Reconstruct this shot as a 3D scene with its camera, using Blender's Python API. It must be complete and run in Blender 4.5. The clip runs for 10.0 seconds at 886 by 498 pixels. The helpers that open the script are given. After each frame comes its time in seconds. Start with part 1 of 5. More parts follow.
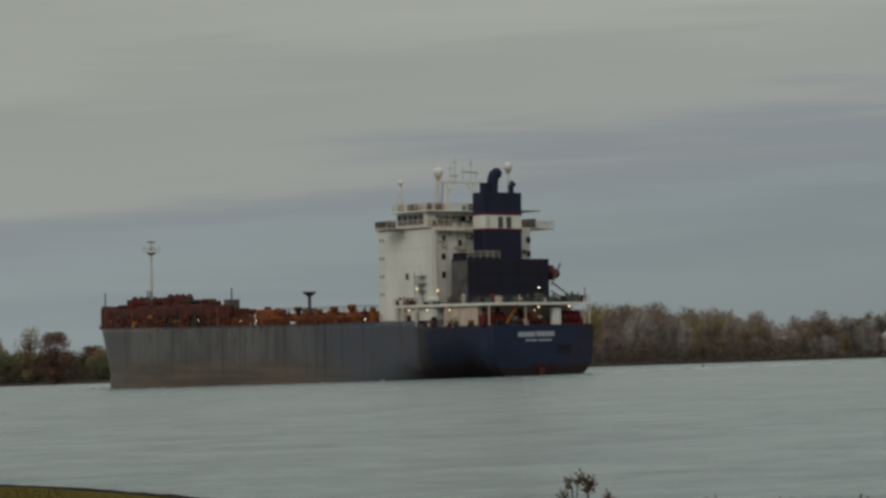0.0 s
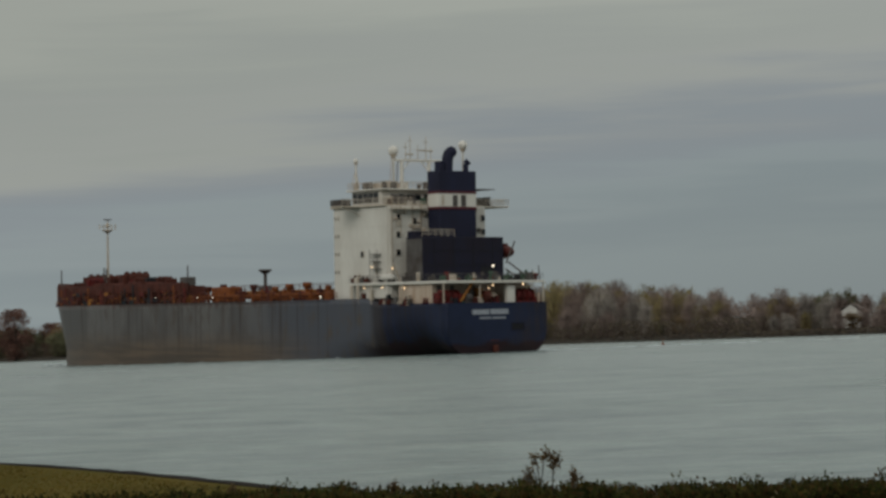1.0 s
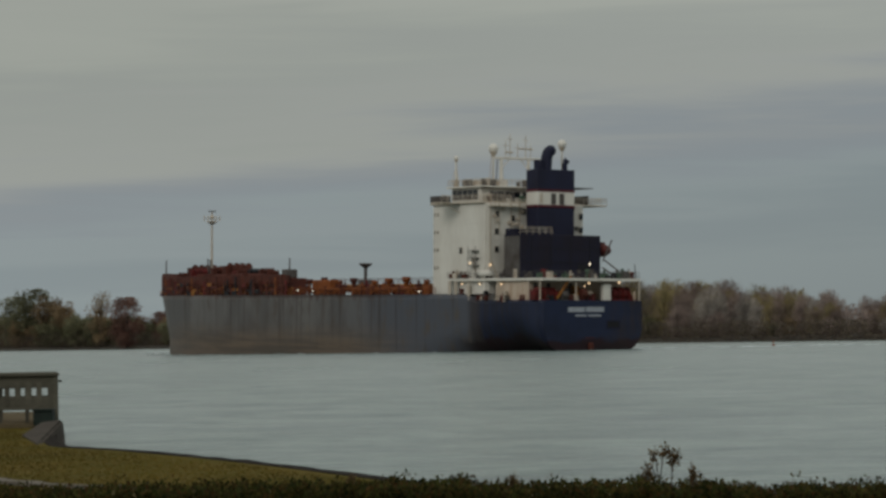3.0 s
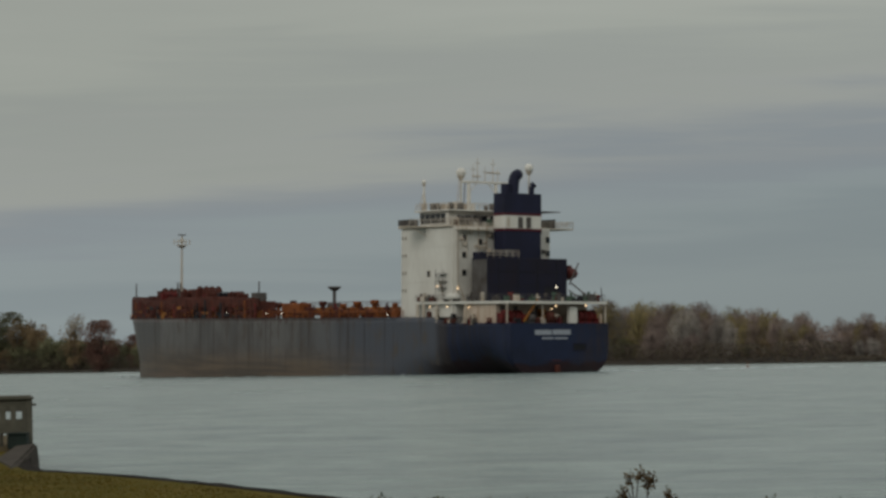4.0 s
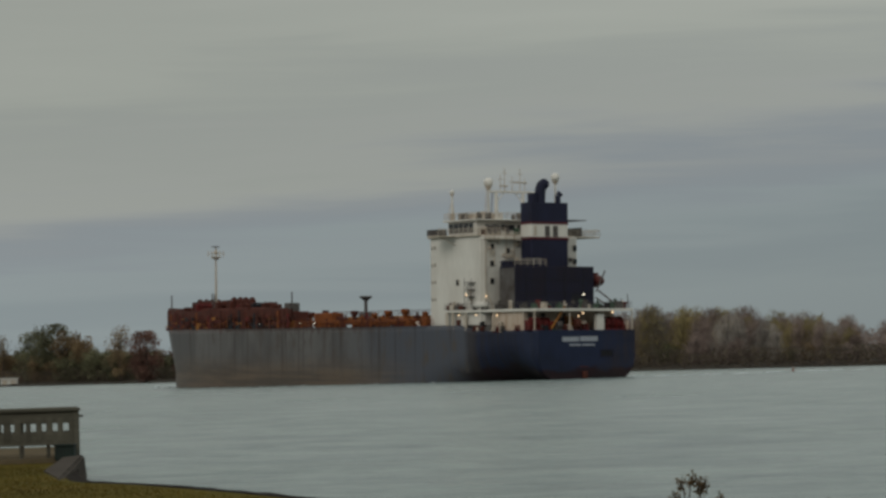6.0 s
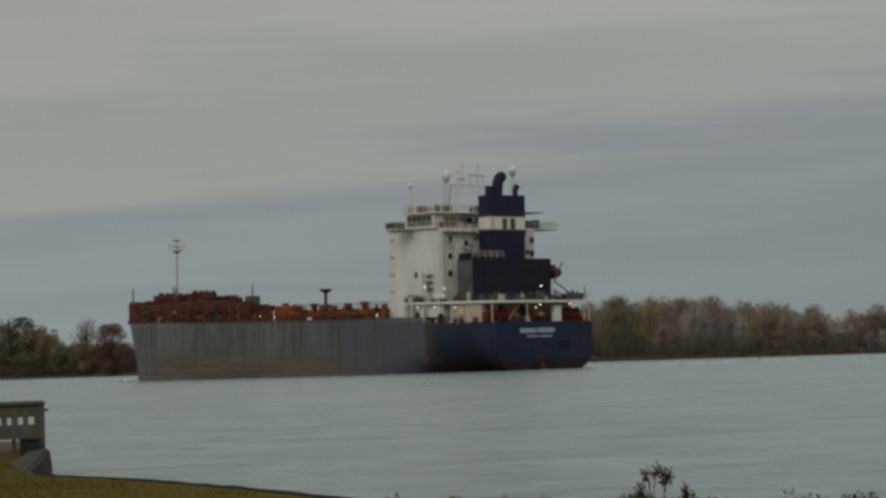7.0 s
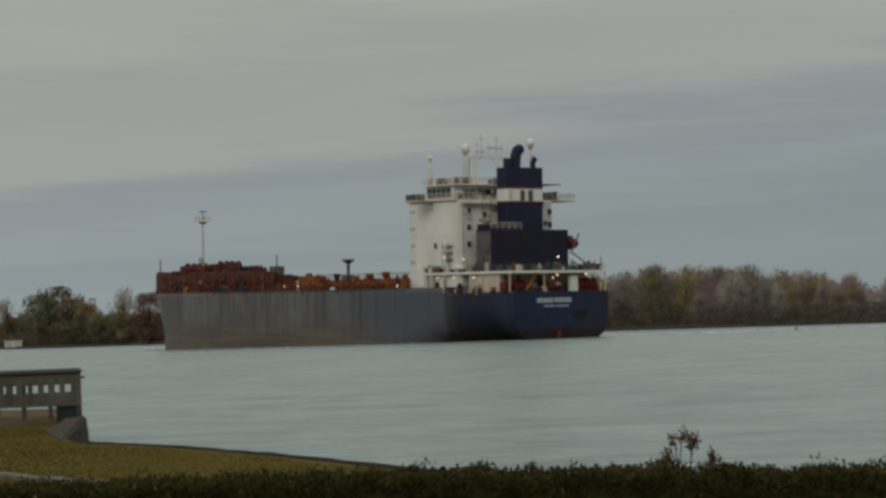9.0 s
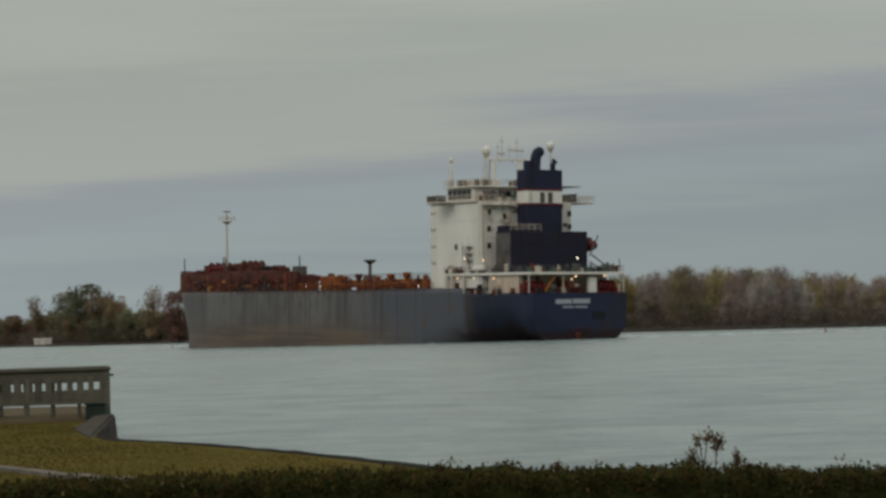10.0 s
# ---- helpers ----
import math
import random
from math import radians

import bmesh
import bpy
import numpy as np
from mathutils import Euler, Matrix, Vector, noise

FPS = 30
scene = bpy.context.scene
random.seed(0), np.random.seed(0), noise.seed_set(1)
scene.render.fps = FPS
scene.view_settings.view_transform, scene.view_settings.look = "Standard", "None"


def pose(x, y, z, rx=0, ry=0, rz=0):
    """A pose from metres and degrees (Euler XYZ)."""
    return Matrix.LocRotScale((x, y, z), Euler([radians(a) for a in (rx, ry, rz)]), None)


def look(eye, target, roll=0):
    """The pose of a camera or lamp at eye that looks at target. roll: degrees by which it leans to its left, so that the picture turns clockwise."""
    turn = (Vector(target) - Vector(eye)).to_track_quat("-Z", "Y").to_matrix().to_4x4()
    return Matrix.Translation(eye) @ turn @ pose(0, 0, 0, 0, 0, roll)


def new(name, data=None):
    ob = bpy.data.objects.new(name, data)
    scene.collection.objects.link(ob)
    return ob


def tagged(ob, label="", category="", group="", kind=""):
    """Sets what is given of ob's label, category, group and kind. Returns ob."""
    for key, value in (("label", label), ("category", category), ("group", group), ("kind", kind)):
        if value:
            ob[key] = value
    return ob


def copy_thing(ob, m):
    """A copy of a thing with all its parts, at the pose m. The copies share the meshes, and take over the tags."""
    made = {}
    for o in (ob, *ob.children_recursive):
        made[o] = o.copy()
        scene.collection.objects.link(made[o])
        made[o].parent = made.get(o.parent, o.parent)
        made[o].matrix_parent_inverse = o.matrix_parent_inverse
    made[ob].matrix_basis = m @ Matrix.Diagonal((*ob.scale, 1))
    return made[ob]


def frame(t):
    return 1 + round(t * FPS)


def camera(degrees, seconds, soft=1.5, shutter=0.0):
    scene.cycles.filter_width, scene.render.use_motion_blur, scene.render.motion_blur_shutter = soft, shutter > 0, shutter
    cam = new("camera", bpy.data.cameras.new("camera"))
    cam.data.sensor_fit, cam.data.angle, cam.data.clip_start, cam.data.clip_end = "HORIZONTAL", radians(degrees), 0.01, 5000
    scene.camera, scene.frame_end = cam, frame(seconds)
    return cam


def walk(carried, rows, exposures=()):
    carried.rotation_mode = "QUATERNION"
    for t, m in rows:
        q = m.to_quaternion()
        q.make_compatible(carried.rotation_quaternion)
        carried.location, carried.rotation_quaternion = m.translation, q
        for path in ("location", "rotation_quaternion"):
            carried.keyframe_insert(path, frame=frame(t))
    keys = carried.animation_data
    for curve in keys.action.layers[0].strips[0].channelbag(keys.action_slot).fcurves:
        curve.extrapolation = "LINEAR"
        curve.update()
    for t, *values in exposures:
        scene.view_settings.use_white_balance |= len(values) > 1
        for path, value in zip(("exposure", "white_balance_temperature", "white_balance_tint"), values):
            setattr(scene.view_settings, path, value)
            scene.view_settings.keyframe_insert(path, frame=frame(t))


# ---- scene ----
cam = camera(20, 10.0, soft=3.0)
# seconds, pan left, tilt up, lean (degrees), eye in metres: a zoomed camera held in the hand
AIMS = [
    (0, -1.101, 2.574, -2.295, 0.118, -0.006, 2.717),
    (0.2, -1.322, 2.501, -2.199, 0.109, -0.006, 2.718),
    (0.5, -1.547, 2.512, -2.132, 0.095, -0.008, 2.719),
    (0.7, -1.576, 2.303, -2.165, 0.086, -0.004, 2.715),
    (1, -1.986, 2.023, -2.257, 0.073, 0.002, 2.709),
    (1.2, -1.699, 2.267, -2.256, 0.064, 0.002, 2.709),
    (1.5, -1.801, 2.058, -1.949, 0.053, 0.003, 2.707),
    (1.7, -1.697, 1.938, -1.809, 0.040, -0.004, 2.704),
    (2, -0.541, 1.919, -1.557, 0.020, -0.014, 2.698),
    (2.2, -0.166, 2.206, -1.419, 0.011, -0.001, 2.699),
    (2.5, 0.501, 1.925, -1.392, -0.001, 0.018, 2.701),
    (2.7, 0.676, 1.889, -1.091, -0.018, 0.009, 2.695),
    (3.8, 0.091, 2.476, -1.362, -0.035, -0.059, 2.707),
    (4, -0.062, 2.490, -1.183, -0.036, -0.041, 2.707),
    (4.2, 0.210, 2.679, -0.964, -0.039, -0.023, 2.705),
    (4.5, 0.625, 2.504, -1.227, -0.046, 0.003, 2.704),
    (4.7, 0.793, 2.409, -1.182, -0.056, 0.002, 2.705),
    (5, 0.667, 2.578, -1.213, -0.073, -0.001, 2.707),
    (5.2, 0.813, 2.687, -1.296, -0.077, 0.007, 2.703),
    (6.3, 0.879, 2.659, -1.859, -0.076, 0.096, 2.708),
    (6.5, 0.956, 2.360, -1.708, -0.078, 0.124, 2.701),
    (6.7, 0.415, 2.687, -1.989, -0.068, 0.115, 2.706),
    (7, 0.155, 2.457, -2.126, -0.052, 0.102, 2.712),
    (7.2, -0.135, 2.370, -2.107, -0.038, 0.089, 2.706),
    (7.5, -0.436, 2.409, -1.946, -0.016, 0.068, 2.698),
    (7.7, -0.529, 2.531, -1.924, -0.009, 0.038, 2.696),
    (8, -0.566, 2.080, -2.127, 0.001, -0.007, 2.695),
    (8.2, -0.436, 1.758, -1.906, 0.002, -0.021, 2.691),
    (8.5, 0.394, 1.789, -1.927, 0.004, -0.042, 2.686),
    (8.7, 0.869, 1.918, -1.836, 0.009, -0.053, 2.686),
    (9, 1.020, 1.778, -2.126, 0.015, -0.070, 2.683),
    (9.2, 1.764, 1.859, -2.067, 0.019, -0.077, 2.679),
    (9.5, 3.154, 1.920, -1.687, 0.024, -0.087, 2.672),
    (9.7, 2.787, 1.826, -1.688, 0.029, -0.112, 2.674),
    (10, 1.689, 1.800, -1.789, 0.037, -0.149, 2.679),
]


def aim(pan, tilt, lean, x, y, z):
    a, b = radians(pan), radians(tilt)
    way = Vector((-math.sin(a) * math.cos(b), math.cos(a) * math.cos(b), math.sin(b)))
    return look((x, y, z), Vector((x, y, z)) + way * 50, lean)


walk(cam, [(r[0], aim(*r[1:])) for r in AIMS], exposures=[(0, 0.0), (7, 0.0), (8, 0.08), (9, 0.12), (10, 0.22)])

# ---- sky and sun: late autumn overcast ----
world = bpy.data.worlds.new("overcast_sky")
scene.world = world
world.use_nodes = True
wt = world.node_tree
wt.nodes.clear()


def wnode(kind, **props):
    n = wt.nodes.new(kind)
    for k, v in props.items():
        n.inputs[k].default_value = v
    return n


sky = wnode("ShaderNodeTexSky")
sky.sky_type, sky.sun_disc = "NISHITA", False
sky.sun_elevation, sky.sun_rotation = radians(24), radians(205)
sky_bg = wnode("ShaderNodeBackground", Strength=0.05)
wt.links.new(sky.outputs["Color"], sky_bg.inputs["Color"])
coord = wnode("ShaderNodeTexCoord")
# long flat cloud banks: noise stretched along the horizon and a little tilted
mapping = wnode("ShaderNodeMapping")
mapping.inputs["Rotation"].default_value = (0, radians(4.5), 0)
mapping.inputs["Scale"].default_value = (1.6, 1.6, 17.0)
wt.links.new(coord.outputs["Generated"], mapping.inputs["Vector"])
banks = wnode("ShaderNodeTexNoise", Scale=1.35, Detail=4.0, Roughness=0.48, Distortion=0.5)
wt.links.new(mapping.outputs["Vector"], banks.inputs["Vector"])
wisps_map = wnode("ShaderNodeMapping")
wisps_map.inputs["Rotation"].default_value = (0, radians(7.5), 0)
wisps_map.inputs["Scale"].default_value = (5.0, 5.0, 70.0)
wt.links.new(coord.outputs["Generated"], wisps_map.inputs["Vector"])
wisps = wnode("ShaderNodeTexNoise", Scale=1.3, Detail=6.0, Roughness=0.55, Distortion=0.5)
wt.links.new(wisps_map.outputs["Vector"], wisps.inputs["Vector"])
sep = wnode("ShaderNodeSeparateXYZ")
wt.links.new(coord.outputs["Generated"], sep.inputs["Vector"])


def wmath(op, a, b):
    n = wt.nodes.new("ShaderNodeMath")
    n.operation = op
    for i, v in enumerate((a, b)):
        if isinstance(v, (int, float)):
            n.inputs[i].default_value = v
        else:
            wt.links.new(v, n.inputs[i])
    return n.outputs[0]


height = wmath("ADD", wmath("MULTIPLY", sep.outputs["Z"], 4.6), wmath("MULTIPLY", sep.outputs["X"], -0.36))
level = wmath("ADD", height, wmath("MULTIPLY", wmath("SUBTRACT", banks.outputs["Fac"], 0.5), 0.42))
level = wmath("ADD", level, wmath("MULTIPLY", wmath("SUBTRACT", wisps.outputs["Fac"], 0.5), 0.24))
level = wmath("MULTIPLY", wmath("SUBTRACT", level, 0.055), 0.5)
ramp = wnode("ShaderNodeValToRGB")
ramp.color_ramp.interpolation = "B_SPLINE"
for i in range(7):
    ramp.color_ramp.elements.new(0.5)
for el, (at, col) in zip(ramp.color_ramp.elements, (
        (0.00, (0.268, 0.312, 0.318)), (0.055, (0.218, 0.258, 0.276)), (0.098, (0.284, 0.326, 0.330)),
        (0.142, (0.218, 0.246, 0.278)), (0.188, (0.358, 0.370, 0.338)), (0.225, (0.302, 0.322, 0.302)),
        (0.275, (0.376, 0.394, 0.348)), (0.42, (0.408, 0.424, 0.384)), (1.00, (0.80, 0.83, 0.80)))):
    el.position, el.color = at, (*col, 1)
wt.links.new(level, ramp.inputs["Fac"])
# the cover thins towards the west near the horizon and thickens overhead
side = wmath("MINIMUM", wmath("MAXIMUM", sep.outputs["X"], -0.22), 0.22)
rise = wmath("MINIMUM", wmath("MAXIMUM", sep.outputs["Z"], 0.0), 0.16)
cover = wmath("ADD", wmath("MULTIPLY", side, wmath("ADD", wmath("MULTIPLY", rise, 7.0), -0.62)), 0.93)
cloud_bg = wnode("ShaderNodeBackground", Strength=0.95)
wt.links.new(ramp.outputs["Color"], cloud_bg.inputs["Color"])
wt.links.new(cover, cloud_bg.inputs["Strength"])
both = wt.nodes.new("ShaderNodeMixShader")
both.inputs[0].default_value = 0.94
wt.links.new(sky_bg.outputs[0], both.inputs[1])
wt.links.new(cloud_bg.outputs[0], both.inputs[2])
world_out = wt.nodes.new("ShaderNodeOutputWorld")
wt.links.new(both.outputs[0], world_out.inputs["Surface"])

sun_data = bpy.data.lights.new("sun", "SUN")
sun_data.energy, sun_data.angle, sun_data.color = 0.7, radians(25), (1.0, 0.95, 0.88)
sun = new("sun", sun_data)
sun.matrix_world = look((-60, -120, 80), (0, 0, 0))


# ---- materials ----
def material(name, base, second=None, rough=0.7, metal=0.0, scale=2.0, fine=12.0, bump=0.15, amount=0.5, stretch=(1, 1, 1), spec=0.25, random_value=0.0):
    """Painted, rusty or grown surface: two scales of colour change, gloss change and fine relief."""
    m = bpy.data.materials.new(name)
    m.use_nodes = True
    nt = m.node_tree
    bsdf = nt.nodes["Principled BSDF"]
    second = second or tuple(c * 0.6 for c in base)
    tc = nt.nodes.new("ShaderNodeTexCoord")
    mp = nt.nodes.new("ShaderNodeMapping")
    mp.inputs["Scale"].default_value = stretch
    nt.links.new(tc.outputs["Object"], mp.inputs["Vector"])
    big = nt.nodes.new("ShaderNodeTexNoise")
    big.inputs["Scale"].default_value, big.inputs["Detail"].default_value = scale, 5
    small = nt.nodes.new("ShaderNodeTexNoise")
    small.inputs["Scale"].default_value, small.inputs["Detail"].default_value = fine, 4
    for n in (big, small):
        nt.links.new(mp.outputs[0], n.inputs["Vector"])
    mixed = nt.nodes.new("ShaderNodeMath")
    mixed.operation = "MULTIPLY_ADD"
    nt.links.new(big.outputs["Fac"], mixed.inputs[0])
    mixed.inputs[1].default_value = 0.65
    scaled = nt.nodes.new("ShaderNodeMath")
    scaled.operation = "MULTIPLY"
    nt.links.new(small.outputs["Fac"], scaled.inputs[0])
    scaled.inputs[1].default_value = 0.35
    nt.links.new(scaled.outputs[0], mixed.inputs[2])
    rp = nt.nodes.new("ShaderNodeValToRGB")
    rp.color_ramp.elements[0].position, rp.color_ramp.elements[1].position = 0.5 - 0.25 * amount, 0.5 + 0.25 * amount
    rp.color_ramp.elements[0].color, rp.color_ramp.elements[1].color = (*second, 1), (*base, 1)
    nt.links.new(mixed.outputs[0], rp.inputs["Fac"])
    colour = rp.outputs["Color"]
    if random_value:
        info = nt.nodes.new("ShaderNodeObjectInfo")
        hsv = nt.nodes.new("ShaderNodeHueSaturation")
        rng = nt.nodes.new("ShaderNodeMapRange")
        rng.inputs["To Min"].default_value, rng.inputs["To Max"].default_value = 1 - random_value, 1 + random_value
        nt.links.new(info.outputs["Random"], rng.inputs["Value"])
        nt.links.new(rng.outputs[0], hsv.inputs["Value"])
        nt.links.new(colour, hsv.inputs["Color"])
        colour = hsv.outputs["Color"]
    nt.links.new(colour, bsdf.inputs["Base Color"])
    bsdf.inputs["Roughness"].default_value, bsdf.inputs["Metallic"].default_value = rough, metal
    bsdf.inputs["Specular IOR Level"].default_value = spec
    bp = nt.nodes.new("ShaderNodeBump")
    bp.inputs["Strength"].default_value, bp.inputs["Distance"].default_value = bump, 0.05
    nt.links.new(small.outputs["Fac"], bp.inputs["Height"])
    nt.links.new(bp.outputs["Normal"], bsdf.inputs["Normal"])
    return m


def glow(name, colour, strength):
    m = bpy.data.materials.new(name)
    m.use_nodes = True
    b = m.node_tree.nodes["Principled BSDF"]
    b.inputs["Base Color"].default_value = (*colour, 1)
    b.inputs["Emission Color"].default_value = (*colour, 1)
    b.inputs["Emission Strength"].default_value = strength
    return m


def leaf_material(name, colours, rough=0.75, through_light=0.4, patch=0.3):
    """Leaves and twigs: each clump takes its own shade."""
    m = bpy.data.materials.new(name)
    m.use_nodes = True
    nt = m.node_tree
    bsdf = nt.nodes["Principled BSDF"]
    geo = nt.nodes.new("ShaderNodeNewGeometry")
    rp = nt.nodes.new("ShaderNodeValToRGB")
    for i in range(len(colours) - 2):
        rp.color_ramp.elements.new(0.5)
    for i, (el, c) in enumerate(zip(rp.color_ramp.elements, colours)):
        el.position, el.color = i / (len(colours) - 1), (*c, 1)
    nt.links.new(geo.outputs["Random Per Island"], rp.inputs["Fac"])
    info = nt.nodes.new("ShaderNodeObjectInfo")
    rng = nt.nodes.new("ShaderNodeMapRange")
    rng.inputs["To Min"].default_value, rng.inputs["To Max"].default_value = 0.75, 1.25
    nt.links.new(info.outputs["Random"], rng.inputs["Value"])
    hsv = nt.nodes.new("ShaderNodeHueSaturation")
    tc = nt.nodes.new("ShaderNodeTexCoord")
    clump = nt.nodes.new("ShaderNodeTexNoise")
    clump.inputs["Scale"].default_value, clump.inputs["Detail"].default_value = patch, 3
    nt.links.new(tc.outputs["Object"], clump.inputs["Vector"])
    shade = nt.nodes.new("ShaderNodeMapRange")
    shade.inputs["From Min"].default_value, shade.inputs["From Max"].default_value = 0.32, 0.68
    shade.inputs["To Min"].default_value, shade.inputs["To Max"].default_value = 0.62, 1.45
    nt.links.new(clump.outputs["Fac"], shade.inputs["Value"])
    value = nt.nodes.new("ShaderNodeMath")
    value.operation = "MULTIPLY"
    nt.links.new(rng.outputs[0], value.inputs[0])
    nt.links.new(shade.outputs[0], value.inputs[1])
    tint = nt.nodes.new("ShaderNodeMapRange")
    tint.inputs["To Min"].default_value, tint.inputs["To Max"].default_value = 0.486, 0.514
    nt.links.new(clump.outputs["Fac"], tint.inputs["Value"])
    nt.links.new(tint.outputs[0], hsv.inputs["Hue"])
    nt.links.new(value.outputs[0], hsv.inputs["Value"])
    nt.links.new(rp.outputs["Color"], hsv.inputs["Color"])
    nt.links.new(hsv.outputs["Color"], bsdf.inputs["Base Color"])
    bsdf.inputs["Roughness"].default_value = rough
    bsdf.inputs["Specular IOR Level"].default_value = 0.06
    thin = nt.nodes.new("ShaderNodeBsdfTranslucent")
    nt.links.new(hsv.outputs["Color"], thin.inputs["Color"])
    blend = nt.nodes.new("ShaderNodeMixShader")
    blend.inputs[0].default_value = through_light
    nt.links.new(bsdf.outputs[0], blend.inputs[1])
    nt.links.new(thin.outputs[0], blend.inputs[2])
    nt.links.new(blend.outputs[0], nt.nodes["Material Output"].inputs["Surface"])
    return m


M_WHITE = material("white_ship_paint", (0.66, 0.645, 0.59), (0.46, 0.43, 0.38), 0.55, scale=0.35, fine=3.0, amount=1.2, stretch=(1, 1, 0.25), bump=0.05)
M_CREAM = material("cream_ship_paint", (0.52, 0.48, 0.41), (0.30, 0.23, 0.165), 0.6, scale=0.6, fine=4.0, amount=0.9, stretch=(1, 1, 0.3), bump=0.05)
M_NAVY = material("navy_ship_paint", (0.0185, 0.0215, 0.047), (0.0145, 0.0145, 0.026), 0.7, scale=0.45, fine=3.0, amount=0.9, stretch=(1, 1, 0.3), bump=0.05, spec=0.15)
M_SOOT = material("dark_casing_paint", (0.0150, 0.0170, 0.0335), (0.0185, 0.0155, 0.0215), 0.8, scale=0.5, fine=3.0, amount=0.8, stretch=(1, 1, 0.3), bump=0.05, spec=0.12)
M_DKGREY = material("weathered_grey_paint", (0.10, 0.095, 0.09), (0.05, 0.04, 0.035), 0.7, scale=0.5, fine=4.0, bump=0.08)
M_RUST = material("red_oxide_deck_paint", (0.108, 0.028, 0.017), (0.024, 0.011, 0.009), 0.85, scale=0.8, fine=4.0, amount=1.0, bump=0.15, stretch=(1, 1, 0.5))
M_ORANGE = material("rusty_orange_pipe_paint", (0.24, 0.072, 0.016), (0.075, 0.022, 0.009), 0.8, scale=0.7, fine=5.0, amount=0.9, bump=0.12)
M_YELLOW = material("yellow_pipe_paint", (0.30, 0.135, 0.026), (0.14, 0.045, 0.012), 0.75, scale=0.8, fine=5.0, bump=0.1)
M_REDPAINT = material("red_machinery_paint", (0.13, 0.014, 0.012), (0.045, 0.009, 0.008), 0.7, scale=1.0, fine=6.0, bump=0.08)
M_BOAT = material("orange_lifeboat_shell", (0.10, 0.018, 0.014), (0.055, 0.013, 0.011), 0.6, scale=1.0, fine=6.0, bump=0.03)
M_GLASS_DK = material("dark_window_glass", (0.02, 0.025, 0.03), (0.012, 0.014, 0.018), 0.12, scale=1.0, fine=6.0, bump=0.0)
M_BLACK = material("black_exhaust_steel", (0.012, 0.012, 0.016), (0.006, 0.006, 0.008), 0.6, scale=1.0, fine=6.0, bump=0.05)
M_STRIPE = material("dark_red_stripe_paint", (0.10, 0.016, 0.024), (0.06, 0.012, 0.018), 0.6, scale=0.8, fine=4.0, bump=0.03)
M_MARK = material("white_lettering_paint", (0.40, 0.42, 0.45), (0.13, 0.15, 0.18), 0.7, scale=2.5, fine=9.0, amount=1.2, bump=0.03)
M_GREEN = material("green_equipment_paint", (0.06, 0.10, 0.07), (0.035, 0.06, 0.04), 0.7, scale=1.0, fine=6.0, bump=0.06)
M_LAMP = glow("warm_deck_lamp_glow", (1.0, 0.68, 0.38), 2.0)
M_LAMPW = glow("white_deck_lamp_glow", (1.0, 0.88, 0.68), 3.0)
M_FOAM = material("white_water_foam", (0.46, 0.50, 0.50), (0.28, 0.33, 0.34), 0.9, scale=0.8, fine=4.0, bump=0.4)
M_WOOD = material("weathered_grey_wood", (0.112, 0.104, 0.078), (0.040, 0.038, 0.029), 0.95, scale=2.2, fine=22.0, amount=1.1, stretch=(0.35, 1, 2.0), bump=0.35, random_value=0.25)
M_STONE = material("grey_concrete_seawall", (0.090, 0.078, 0.066), (0.034, 0.029, 0.025), 1.0, scale=1.5, fine=14.0, amount=1.0, bump=0.4, spec=0.04)
M_DARKWALL = material("wet_steel_seawall", (0.030, 0.026, 0.022), (0.012, 0.010, 0.009), 1.0, scale=1.5, fine=9.0, bump=0.3, stretch=(2, 2, 0.5), spec=0.03)
M_PATH = material("tan_concrete_path", (0.27, 0.225, 0.165), (0.19, 0.155, 0.115), 0.9, scale=0.8, fine=15.0, bump=0.2)
M_KERB = material("pale_weathered_kerb", (0.19, 0.168, 0.138), (0.08, 0.07, 0.06), 0.95, scale=2.0, fine=16.0, amount=0.9, bump=0.4, spec=0.05)
M_SAND = material("worn_sandy_ground", (0.125, 0.096, 0.060), (0.066, 0.054, 0.032), 1.0, scale=0.6, fine=9.0, amount=0.9, bump=0.4, spec=0.03)
M_WALLCREAM = material("pale_cream_house_paint", (0.54, 0.47, 0.39), (0.34, 0.24, 0.17), 0.6, scale=0.9, fine=4.0, amount=0.8, stretch=(1, 1, 0.35), bump=0.05)
M_CHAIR = material("dark_green_plastic", (0.010, 0.020, 0.015), (0.006, 0.011, 0.009), 0.7, scale=3.0, fine=20.0, bump=0.05)
M_BARK = material("grey_brown_bark", (0.075, 0.062, 0.055), (0.035, 0.028, 0.024), 0.9, scale=1.5, fine=9.0, bump=0.4)
M_HOUSE = material("pale_house_siding", (0.55, 0.54, 0.50), (0.45, 0.44, 0.41), 0.8, scale=0.8, fine=6.0, bump=0.05)
M_ROOF = material("brown_shingle_roof", (0.13, 0.10, 0.085), (0.08, 0.06, 0.05), 0.9, scale=1.5, fine=9.0, bump=0.2)
M_BANK = material("river_bank_earth", (0.046, 0.038, 0.028), (0.024, 0.020, 0.016), 0.95, scale=0.12, fine=1.4, amount=1.0, bump=0.4)
L_GREEN = leaf_material("olive_green_leaves", ((0.096, 0.098, 0.060), (0.138, 0.136, 0.080), (0.176, 0.160, 0.090)))
L_AMBER = leaf_material("amber_autumn_leaves", ((0.150, 0.110, 0.068), (0.215, 0.148, 0.084), (0.180, 0.136, 0.080)))
